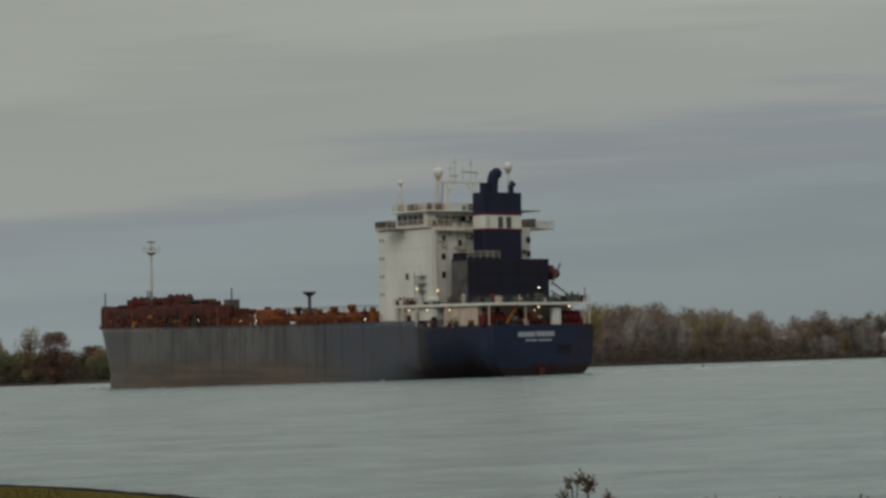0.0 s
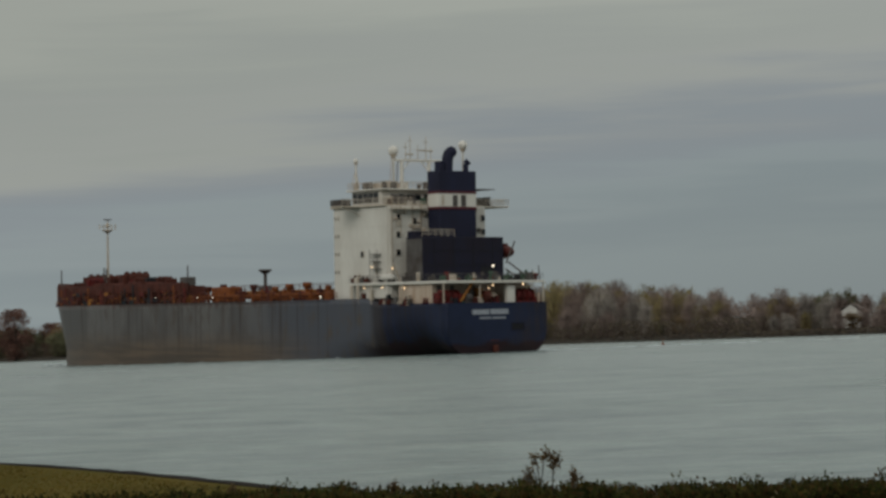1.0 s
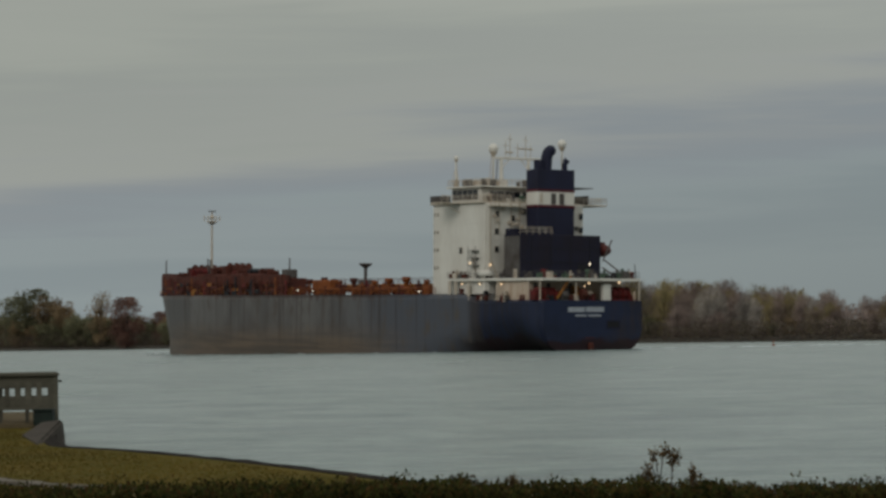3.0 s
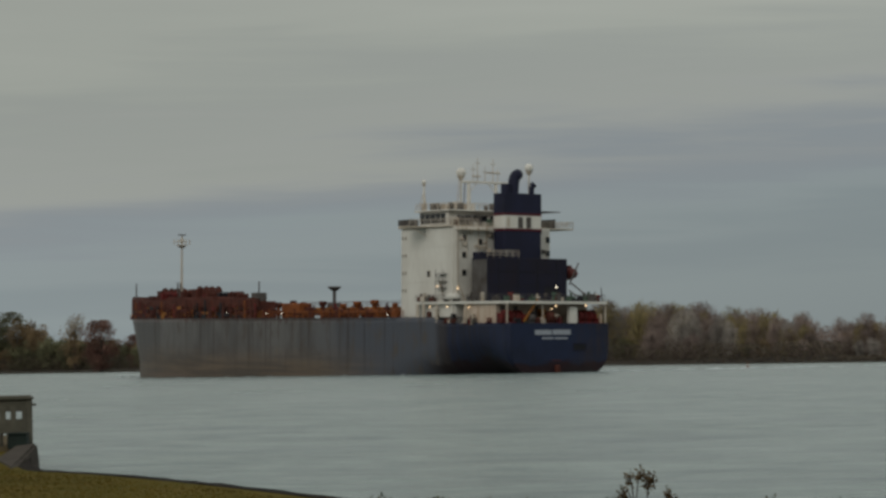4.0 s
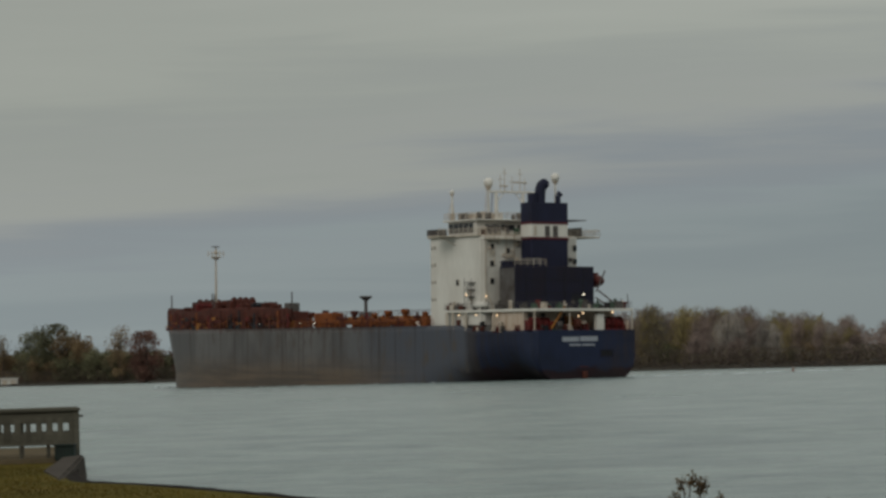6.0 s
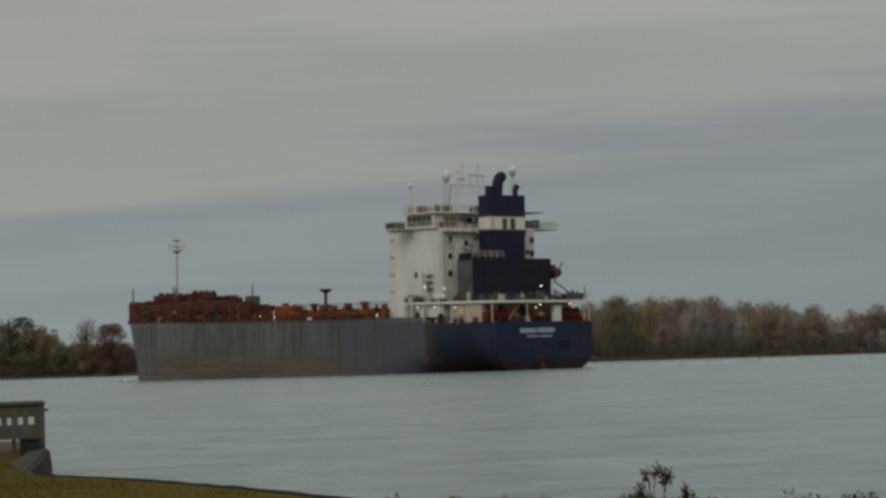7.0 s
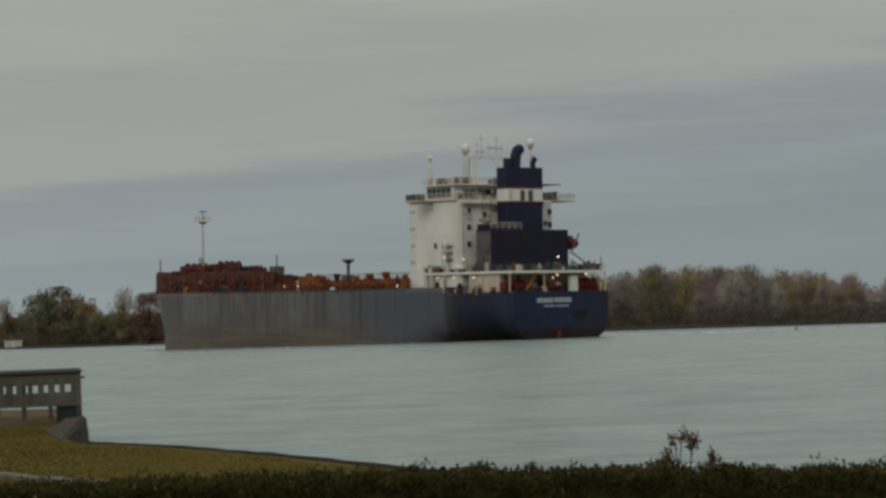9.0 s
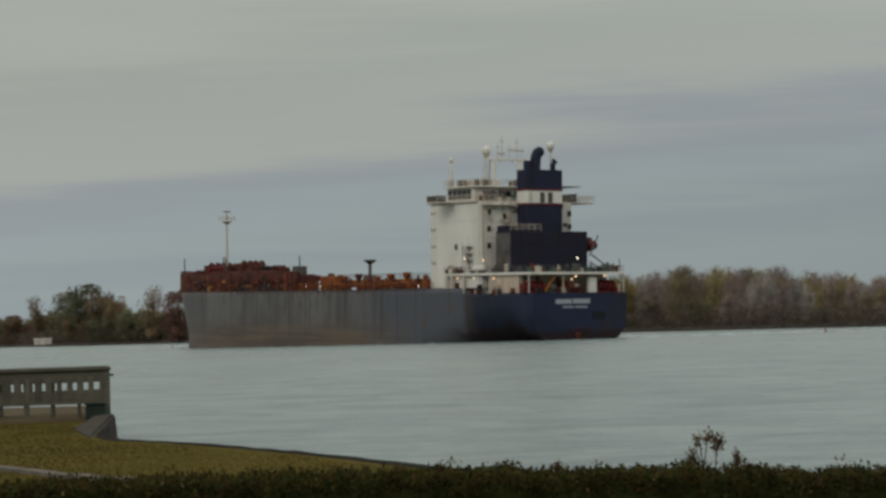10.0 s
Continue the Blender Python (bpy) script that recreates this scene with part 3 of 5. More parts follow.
for i in range(4):
    bm = B()
    box(bm, 97 + i * 7.0, 102.5 + i * 7.0, -1.5, 6.5, 12.41, 13.1 + 0.2 * (i % 2), 0.15)
    part("hatch_cover", bm, M_RUST, trunk)


def winch(name, x, y, z, s, mat):
    bm = B()
    tube(bm, (x, y - 1.1 * s, z + 0.75 * s), (x, y + 1.1 * s, z + 0.75 * s), 0.62 * s, n=14)
    for d in (-1.15, -0.35, 0.35, 1.15):
        tube(bm, (x, y + (d - 0.07) * s, z + 0.75 * s), (x, y + (d + 0.07) * s, z + 0.75 * s), 0.85 * s, n=14)
    box(bm, x - 0.8 * s, x + 0.8 * s, y - 1.5 * s, y + 1.5 * s, z, z + 0.22 * s, 0.04)
    box(bm, x - 0.5 * s, x + 0.5 * s, y + 1.2 * s, y + 1.9 * s, z, z + 1.25 * s, 0.08)
    return part(name, bm, mat, tanker)


# machinery on the foredeck
for x, y, s, z, mat in ((138, 1.5, 0.9, 12.4, M_RUST), (134.8, -1.5, 1.9, 12.4, M_RUST), (132.2, 1.0, 1.1, 12.9, M_REDPAINT), (124.6, 0, 1.25, 13.1, M_RUST), (119.2, -1, 1.85, 12.7, M_RUST), (116.5, 0.5, 0.8, 12.8, M_REDPAINT), (113.3, 1, 1.0, 12.9, M_RUST), (110.5, 0, 0.95, 12.9, M_BLACK), (107.8, -1, 1.0, 12.9, M_RUST), (103.5, 0, 0.7, 12.9, M_RUST)):
    winch("deck_winch", x, y, z, s, mat)
bm = B()
box(bm, 124.2, 139, -4.0, 4.0, DECK, 12.4, 0.3)
part("forecastle_deck", bm, M_RUST, tanker)
for i in range(26):                                    # vents, pipes and valves along the foredeck's side
    x = 81 + rnd.random() * 31
    y = (1 if i % 3 else -1) * rnd.uniform(8.9, 10.2)
    h = rnd.uniform(0.8, 2.4)
    bm = B()
    tube(bm, (x, y, DECK), (x, y, DECK + h), 0.18, n=8)
    ball(bm, (x, y, DECK + h), rnd.uniform(0.28, 0.5), 0.7, 8, 6)
    part("vent", bm, rnd.choice((M_ORANGE, M_RUST, M_YELLOW, M_ORANGE)), tanker)
for j, (y, z, r) in enumerate(((10.3, 9.9, 0.16), (9.8, 10.6, 0.2), (9.4, 11.2, 0.15), (10.5, 9.45, 0.12))):
    bm = B()
    tube(bm, (80, y, z), (112, y * 0.98, z + 0.1), r, n=8)
    part("side_pipe", bm, (M_ORANGE, M_RUST, M_RUST, M_YELLOW)[j], tanker)

# foremast with crosstree
foremast = part("foremast", tube(B(), (129, 0, 12.4), (129, 0, 26.4), 0.28, 0.13, 10), M_CREAM, tanker, "slim pale foremast with lantern platform")
bm = B()
tube(bm, (129, 0, 23.6), (129, 0, 24.1), 0.35, 1.0, 12)
tube(bm, (129, 0, 24.1), (129, 0, 24.25), 1.15, n=12)
part("lantern_platform", bm, M_CREAM, foremast)
bm = B()
beam(bm, (129, -1.9, 24.9), (129, 1.9, 24.9), 0.06)
for y in (-1.8, -0.9, 0.9, 1.8):
    tube(bm, (129, y, 24.3), (129, y, 25.4), 0.11, n=6)
ball(bm, (129, 0, 25.1), 0.45, 1.1, 8, 6)
part("lantern", bm, M_CREAM, foremast)
bm = B()
box(bm, 128.7, 129.3, -0.8, 0.8, 26.2, 26.42, 0.04)
part("radar_bar", bm, M_DKGREY, foremast)
for i in range(9):
    bm = B()
    tube(bm, (129, -0.3, 13.5 + i * 1.1), (129, 0.3, 13.5 + i * 1.1), 0.04, n=4)
    part("rung", bm, M_CREAM, foremast)
for x, y, z0, z1 in ((149, 0, 13.4, 16.5), (97.5, 0, 11.4, 16.3), (128.5, 0.6, 12.4, 16.4), (132.5, -1, 12.4, 16.6)):
    part("pole", tube(B(), (x, y, z0), (x, y, z1), 0.17, 0.13, 8), M_DKGREY, tanker)
bm = B()
box(bm, 96.4, 98.6, -1.2, 1.2, 12.4, 14.1, 0.15)
part("mast_house", bm, M_DKGREY, tanker)

# cargo piping between the foredeck and the deckhouse
for j in range(7):
    y = -7.5 + j * 2.5
    bm = B()
    tube(bm, (33, y, 10.1 + 0.3 * (j % 3)), (79.5, y, 10.1 + 0.3 * (j % 3)), 0.26, n=10)
    part("cargo_pipe", bm, (M_ORANGE, M_RUST, M_YELLOW)[j % 3], tanker)
for i in range(15):
    x = 35 + i * 3.1
    bm = B()
    for y in (-9, 9):
        box(bm, x - 0.12, x + 0.12, y - 0.12, y + 0.12, DECK, 10.7)
    box(bm, x - 0.14, x + 0.14, -9.2, 9.2, 9.55, 9.8)
    part("pipe_support", bm, M_RUST if i % 2 else M_ORANGE, tanker)
bm = B()
box(bm, 33, 79, -1.6, 1.6, 10.9, 11.05)
catwalk = part("catwalk", bm, M_RUST, tanker)
railing("rail", [(33, 1.5, 11.05), (79, 1.5, 11.05)], M_RUST, catwalk, 1.0, 2.2, 0.04)
for i in range(64):                                    # valves, hatches and lockers in rust red, orange and yellow
    x = 34.5 + 44 * ((i * 0.618) % 1)
    y = (1, 1, -1)[i % 3] * rnd.uniform(3, 9.6)
    s = rnd.uniform(0.45, 1.0)
    bm = B()
    if i % 3 == 0:
        tube(bm, (x, y, DECK), (x, y, 10.4 + s * 1.3), 0.25 * s, n=8)
        tube(bm, (x, y - 0.6 * s, 10.2 + s * 0.5), (x, y + 0.6 * s, 10.2 + s * 0.5), 0.4 * s, n=10)
        nm = "valve"
    elif i % 3 == 1:
        tube(bm, (x, y, DECK), (x, y, 9.8 + s * 0.6), 0.95 * s, n=12)
        ball(bm, (x, y, 9.8 + s * 0.6), 0.95 * s, 0.35, 12, 6)
        nm = "tank_hatch"
    else:
        box(bm, x - s, x + s, y - 0.7 * s, y + 0.7 * s, DECK, 10.2 + s * 1.0, 0.1)
        nm = "locker"
    part(nm, bm, rnd.choice((M_ORANGE, M_RUST, M_YELLOW, M_ORANGE, M_REDPAINT, M_RUST)), tanker)


def mushroom(x, y, z, h, r, mat):
    bm = B()
    tube(bm, (x, y, z), (x, y, z + h * 0.6), r * 0.42, n=10)
    tube(bm, (x, y, z + h * 0.6), (x, y, z + h * 0.85), r * 0.45, r, 12)
    tube(bm, (x, y, z + h * 0.85), (x, y, z + h), r, r * 0.85, 12)
    part("mushroom_vent", bm, mat, tanker)


for x, h, r in ((79.9, 3.0, 0.75), (74.5, 3.3, 0.7), (71.0, 3.0, 0.6), (64.1, 3.1, 0.75), (57, 2.6, 0.6), (52.3, 3.0, 0.8), (46.6, 3.2, 0.85), (40, 2.6, 0.6)):
    mushroom(x, 6, DECK, h, r, M_ORANGE if x < 60 else M_RUST)
bm = B()
box(bm, 70.2, 76.5, 4.5, 7.5, DECK, 11.8, 0.2)
part("manifold_house", bm, M_ORANGE, tanker)
bm = B()
tube(bm, (69.7, 0, DECK), (69.7, 0, 11.9), 1.9, 1.2, 14)
tube(bm, (69.7, 0, 11.9), (69.7, 0, 14.2), 0.32, n=12)
kingpost = part("kingpost", bm, M_DKGREY, tanker, "dark kingpost with a wide head")
bm = B()
tube(bm, (69.7, 0, 14.1), (69.7, 0, 14.75), 0.4, 1.3, 14)
tube(bm, (69.7, 0, 14.75), (69.7, 0, 14.95), 1.3, 1.15, 14)
part("head", bm, M_DKGREY, kingpost)
for x, y, z in ((91.4, 10.75, 10.0), (76.4, 10.6, 9.9), (71, 10.6, 9.85), (35.5, 10.6, 9.5)):
    part("deck_lamp", ball(B(), (x, y, z), 0.13 if x < 70 or x > 90 else 0.10, 1, 8, 6), M_LAMPW, tanker, "small lit deck lamp")
rail_pts = [(x, half_breadth(x, DECK) - 0.1, DECK) for x in range(30, 80, 7)]
railing("deck_rail", rail_pts, M_ORANGE, tanker, 1.2, 1.7, 0.05)
railing("deck_rail", [(x, -y, z) for x, y, z in rail_pts], M_ORANGE, tanker, 1.2, 1.7, 0.05)

# ---- deckhouse ----
bm = B()
box(bm, 15.9, 32.4, -9.85, 9.85, DECK, 24.2, 0.12)
house = part("deckhouse", bm, M_WHITE, tanker, "tall white deckhouse block")
for z in (12.0, 15.0, 18.0, 21.0):                    # deck-edge lines
    bm = B()
    box(bm, 15.86, 32.44, -9.89, 9.89, z - 0.03, z + 0.03)
    part("deck_edge", bm, M_WHITE, house)


def window(x, y, z, aft, wide=0.45, tall=0.55):
    bm = B()
    if aft:
        box(bm, x - 0.06, x + 0.05, y - wide, y + wide, z - tall, z + tall, 0.03)
        fr = part("window", bm, M_CREAM, house)
        part("pane", box(B(), x - 0.09, x, y - wide + 0.08, y + wide - 0.08, z - tall + 0.08, z + tall - 0.08), M_GLASS_DK, fr)
    else:
        box(bm, x - wide, x + wide, y - 0.05, y + 0.06, z - tall, z + tall, 0.03)
        fr = part("window", bm, M_CREAM, house)
        part("pane", box(B(), x - wide + 0.08, x + wide - 0.08, y, y + 0.09, z - tall + 0.08, z + tall - 0.08), M_GLASS_DK, fr)


for y, z in ((9.4, 19.5), (9.4, 16.5), (6.1, 21.7), (9.3, 22.4), (6.2, 18.6), (-8.1, 20.0), (-8.2, 17.0), (-8.1, 22.3), (3.9, 22.9)):
    window(15.85, y - 1.2, z, True)
for x, z in ((22.2, 16.4),):
    window(x + 1.6, 9.9, z, False)
for x in (29.6, 30.5):
    for z in (13.6, 16.6, 19.6, 22.6):
        window(x + 1.2, 9.9, z, False, 0.16, 0.30)
bm = B()
tube(bm, (16.5, 10.0, DECK), (16.5, 10.0, 24.0), 0.28, n=8)
part("vent_pipe", bm, M_WHITE, house)
cr = random.Random(31)                                 # pipes, boxes and lamps on the after face
for y, z0, z1, r in ((8.6, 20.5, 24.2, 0.09), (7.7, 19.2, 24.2, 0.12), (5.3, 20.0, 24.2, 0.10), (3.6, 20.2, 24.2, 0.14), (9.5, 12.0, 24.2, 0.10)):
    part("riser_pipe", tube(B(), (15.7, y, z0), (15.7, y, z1), r, n=6), M_CREAM, house)
for i in range(11):
    y, z = cr.uniform(2.9, 9.0), cr.uniform(19.9, 23.9)
    w, h = cr.uniform(0.12, 0.32), cr.uniform(0.12, 0.36)
    part("wall_box", box(B(), 15.4, 15.92, y - w, y + w, z - h, z + h, 0.05), cr.choice((M_CREAM, M_CREAM, M_WALLCREAM)), house)
for i in range(3):
    y, z = cr.uniform(-9.2, -6.2), cr.uniform(19.5, 24.0)
    part("wall_box", box(B(), 15.5, 15.92, y - 0.3, y + 0.3, z - 0.35, z + 0.35, 0.05), cr.choice((M_DKGREY, M_CREAM, M_RUST)), house)
part("gallery", box(B(), 14.6, 15.88, 3.0, 9.9, 23.6, 23.72), M_CREAM, house)
railing("rail", [(14.6, 9.9, 23.72), (14.6, 3.0, 23.72)], M_CREAM, house, 1.1, 1.0, 0.05)
bm = B()
for z in (13.9, 15.1, 16.3):
    box(bm, 18.4, 20.6, 9.9, 10.8, z - 0.05, z + 0.05)
beam(bm, (18.4, 10.7, 11.7), (18.4, 10.7, 17.1), 0.05)
beam(bm, (20.6, 10.7, 11.7), (20.6, 10.7, 17.1), 0.05)
beam(bm, (18.4, 10.7, 13.9), (20.6, 10.7, 16.3), 0.05)
part("ladder_tower", bm, M_DKGREY, house)

# bridge deck with wings
bm = B()
box(bm, 16.5, 32.6, -9.9, 10.3, 24.22, 24.5, 0.05)
box(bm, 23.9, 27.2, 10.3, 13.9, 24.22, 24.5, 0.05)
box(bm, 18.0, 24.5, -16.5, -9.9, 24.22, 24.5, 0.05)
bridge_deck = part("bridge_deck", bm, M_CREAM, house)
bm = B()
for a in ((27.0, 27.2, 10.3, 13.9), (23.9, 27.2, 13.75, 13.9), (23.9, 24.05, 12.0, 13.9)):
    box(bm, *a, 24.5, 25.5)
part("wing_bulwark", bm, M_DKGREY, bridge_deck, "dark grey bulwark of the bridge wing")
bm = B()
box(bm, 24.3, 24.5, -16.5, -9.9, 24.5, 25.6)
box(bm, 18, 24.5, -12.6, -12.4, 24.5, 26.0)
part("wing_bulwark", bm, M_DKGREY, bridge_deck)
railing("rail", [(18.0, -9.9, 24.5), (18.0, -16.5, 24.5), (24.4, -16.5, 24.5)], M_CREAM, bridge_deck, 1.1, 1.4, 0.045)
railing("rail", [(16.6, 10.2, 24.5), (16.6, 4.8, 24.5)], M_CREAM, bridge_deck, 1.1, 1.2, 0.045)
railing("rail", [(16.6, 10.2, 24.5), (23.9, 10.2, 24.5), (23.9, 13.8, 24.5)], M_CREAM, bridge_deck, 1.1, 1.2, 0.045)
for y0, y1 in ((13.2, 10.0), (-15.5, -9.9)):
    part("wing_bracket", beam(B(), (24.2, y0, 24.2), (24.2, y1, 22.8), 0.07), M_CREAM, bridge_deck)
bm = B()
box(bm, 20.5, 29.2, -8.5, 8.2, 24.5, 27.0, 0.1)
wheelhouse = part("wheelhouse", bm, M_WHITE, tanker, "white wheelhouse with dark window band")
for i in range(5):
    x = 22.0 + i * 1.55
    part("pane", box(B(), x - 0.68, x + 0.68, 8.18, 8.27, 24.95, 26.7, 0.02), M_GLASS_DK, wheelhouse)
for i in range(5):
    y = 5.8 - i * 1.7
    part("pane", box(B(), 20.43, 20.52, y - 0.55, y + 0.55, 25.4, 26.4, 0.02), M_GLASS_DK, wheelhouse)
bm = B()
box(bm, 19.6, 29.9, -9.2, 8.8, 27.02, 27.3, 0.05)
roof = part("wheelhouse_roof", bm, M_WHITE, wheelhouse)
railing("rail", [(29.7, 8.6, 27.3), (19.8, 8.6, 27.3), (19.8, -9.0, 27.3), (29.7, -9.0, 27.3)], M_CREAM, wheelhouse, 1.1, 1.5, 0.05)
bm = B()
box(bm, 24, 29, 0.5, 5.5, 27.3, 28.5, 0.1)
part("roof_locker", bm, M_CREAM, wheelhouse)
bm = B()
box(bm, 17.4, 24, -13.2, -9.3, 27.2, 27.32)
part("roof_wing", bm, M_DKGREY, wheelhouse)
for i in range(16):                                    # gear along the bridge deck and the roof
    y, w = cr.uniform(-8, 9.5), cr.uniform(0.2, 0.55)
    part("deck_gear", box(B(), 17.2, 17.2 + 2 * w, y - w, y + w, 24.5, 24.5 + cr.uniform(0.6, 1.7), 0.06), cr.choice((M_CREAM, M_DKGREY, M_CREAM, M_RUST, M_GREEN)), bridge_deck)
for i in range(12):
    y, x = cr.uniform(-6, 8), cr.uniform(20.3, 28.5)
    part("roof_gear", box(B(), x, x + 0.6, y - 0.3, y + 0.3, 27.3, 27.3 + cr.uniform(0.5, 1.4), 0.06), cr.choice((M_CREAM, M_DKGREY, M_WHITE)), wheelhouse)
part("fire_box", box(B(), 20.0, 20.6, 1.5, 2.5, 25.3, 26.3, 0.06), M_DKGREY, wheelhouse)
part("fire_box", box(B(), 16.7, 17.2, 7.6, 8.3, 24.5, 25.9, 0.06), M_DKGREY, bridge_deck)

# gantry mast with aerials
bm = B()
tube(bm, (24, 1.5, 27.3), (24, 1.5, 32.3), 0.36, 0.3, 10)
gantry = part("gantry_mast", bm, M_WHITE, tanker, "white goalpost mast above the wheelhouse")
part("leg", tube(B(), (24, -4.2, 27.3), (24, -4.2, 32.3), 0.34, 0.28, 10), M_WHITE, gantry)
part("crossbeam", box(B(), 23.75, 24.25, -6.6, 2.9, 32.1, 32.5, 0.05), M_WHITE, gantry)
for y in (1.5, -4.2):
    d = -1.6 if y > 0 else 1.6
    part("brace", beam(B(), (24, y, 30.4), (24, y + d, 32.1), 0.09), M_WHITE, gantry)
part("stay", beam(B(), (24, 2.6, 27.3), (24, 2.3, 32.2), 0.09), M_DKGREY, gantry)
for y, z, r in ((0.6, 35.4, 0.05), (-0.3, 36.5, 0.06), (-1.9, 35.0, 0.05), (-3.6, 36.4, 0.06), (-4.6, 34.8, 0.05)):
    a = part("aerial", tube(B(), (24, y, 32.4), (24, y, z), r * 1.5, r, 6), M_CREAM, gantry)
    part("yard", beam(B(), (24, y - 0.55, z - 0.9), (24, y + 0.55, z - 0.9), 0.06), M_CREAM, a)
part("scanner", box(B(), 23.8, 24.2, -5.0, -2.2, 33.9, 34.15, 0.04), M_CREAM, gantry)
part("scanner", box(B(), 23.8, 24.2, -0.9, 0.7, 33.2, 33.45, 0.04), M_CREAM, gantry)


def dome(x, y, z0, z, r):
    post = part("dome_post", tube(B(), (x, y, z0), (x, y, z - r * 0.5), 0.22, 0.16, 8), M_WHITE, tanker)
    part("basket", tube(B(), (x, y, z - r * 1.6), (x, y, z - r * 0.7), 0.25, r * 0.8, 12), M_CREAM, post)
    part("radome", ball(B(), (x, y, z), r, 1.0, 16, 10), M_WHITE, post, "white ball-shaped satellite dome")


dome(26, 1.75, 27.3, 34.0, 0.85)
dome(14.5, -4.3, 27.0, 34.4, 0.75)
dome(29.0, 7.4, 27.3, 32.3, 0.42)
for dx, dy in ((-0.9, 0.0), (0.5, 0.8), (0.5, -0.8)):
    part("mast_leg", beam(B(), (29.0 + dx, 7.4 + dy, 27.3), (29.0, 7.4, 30.9), 0.07), M_CREAM, tanker)
lattice = part("lattice_mast", beam(B(), (25.2, 3.2, 27.3), (25.9, 2.2, 33.2), 0.06), M_CREAM, tanker)
for i in range(6):
    part("rung", beam(B(), (25.2, 3.2 - i * 0.15, 28 + i * 0.85), (26.4, 1.6, 28.4 + i * 0.85), 0.04), M_CREAM, lattice)
part("pole", beam(B(), (26.6, 1.3, 27.3), (26.1, 1.6, 33.2), 0.06), M_CREAM, lattice)
bm = B()
tube(bm, (28.2, 8.0, 27.3), (28.2, 8.0, 28.6), 0.4, 0.25, 8)
part("signal_post", bm, M_CREAM, tanker)
for x, y in ((28, 6.2), (26, 3), (22, -2), (21.5, 5.0)):
    bm = B()
    box(bm, x - 0.4, x + 0.4, y - 0.4, y + 0.4, 27.3, 28.3 + (x % 3) * 0.3, 0.06)
    part("roof_fitting", bm, M_DKGREY if x != 26 else M_CREAM, tanker)

# ---- engine casing and funnel ----
bm = B()
box(bm, 9, 13.7, -8.3, 8.2, DECK, 18.9, 0.1)
casing = part("engine_casing", bm, M_SOOT, tanker, "broad dark engine casing below the funnel")
for i in range(4):
    y = -6 + i * 4
    part("panel_seam", box(B(), 8.95, 9.0, y - 0.05, y + 0.05, 12, 18.7), M_BLACK, casing)
for z in (14.3, 16.6):
    part("panel_seam", box(B(), 8.955, 9.0, -8.1, 8.0, z - 0.05, z + 0.05), M_BLACK, casing)
part("side_plate", box(B(), 9.2, 13.5, 8.2, 8.26, DECK, 18.6), M_DKGREY, casing, "worn grey side plate")
bm = B()
box(bm, 11.0, 13.6, 2.75, 8.0, 18.9, 19.9, 0.05)
part("casing_step", bm, M_SOOT, casing)
railing("rail", [(9.4, 8.0, 18.9), (9.4, 1.5, 18.9)], M_CREAM, casing, 1.2, 1.2, 0.045)
part("louvre", box(B(), 8.93, 9.0, -6.5, -3.5, 13.0, 14.0), M_BLACK, casing)
bm = B()
for z0, z1, in ((18.9, 23.55),):
    box(bm, 12, 15.2, -5.1, 2.6, z0, z1, 0.15)
funnel = part("funnel", bm, M_NAVY, tanker, "navy funnel with white and dark red bands")
bands = ((23.55, 23.95, M_STRIPE, "stripe"), (23.95, 26.15, M_WHITE, "white_band"), (26.15, 26.55, M_STRIPE, "stripe"), (26.55, 29.9, M_NAVY, "funnel_top"))
for z0, z1, mat, nm in bands:
    grow = 0.05 if nm == "stripe" else 0.0
    part(nm, box(B(), 12 - grow, 15.2 + grow, -5.1 - grow, 2.6 + grow, z0, z1, 0.06), mat, funnel)
for y in (-0.7, -2.4):                                # louvred doors in the band
    part("funnel_door", box(B(), 11.93, 12.02, y - 0.5, y + 0.5, 24.05, 25.9, 0.02), M_DKGREY, funnel)
part("funnel_door", box(B(), 11.95, 12.02, 1.5, 2.1, 24.2, 25.9, 0.02), M_CREAM, funnel)
bm = B()
pts = [(13.6, -0.3, 29.8), (13.6, -0.45, 32.0), (13.5, -0.7, 32.8), (13.3, -1.0, 33.1)]
for a, b in zip(pts, pts[1:]):
    tube(bm, a, b, 0.95, n=14)
    ball(bm, b, 0.95, 1.0, 12, 8)
part("exhaust_pipe", bm, M_NAVY, funnel, "curved navy exhaust pipe")
bm = B()
tube(bm, (13.6, 1.2, 29.8), (13.6, 1.2, 31.5), 0.85, n=12)
part("exhaust_pipe", bm, M_NAVY, funnel)
bm = B()
tube(bm, (13.6, -4.2, 29.8), (13.6, -4.2, 31.2), 0.45, n=12)
tube(bm, (13.6, -4.2, 31.2), (13.3, -4.6, 31.7), 0.5, 0.55, 12)
part("exhaust_pipe", bm, M_NAVY, funnel)

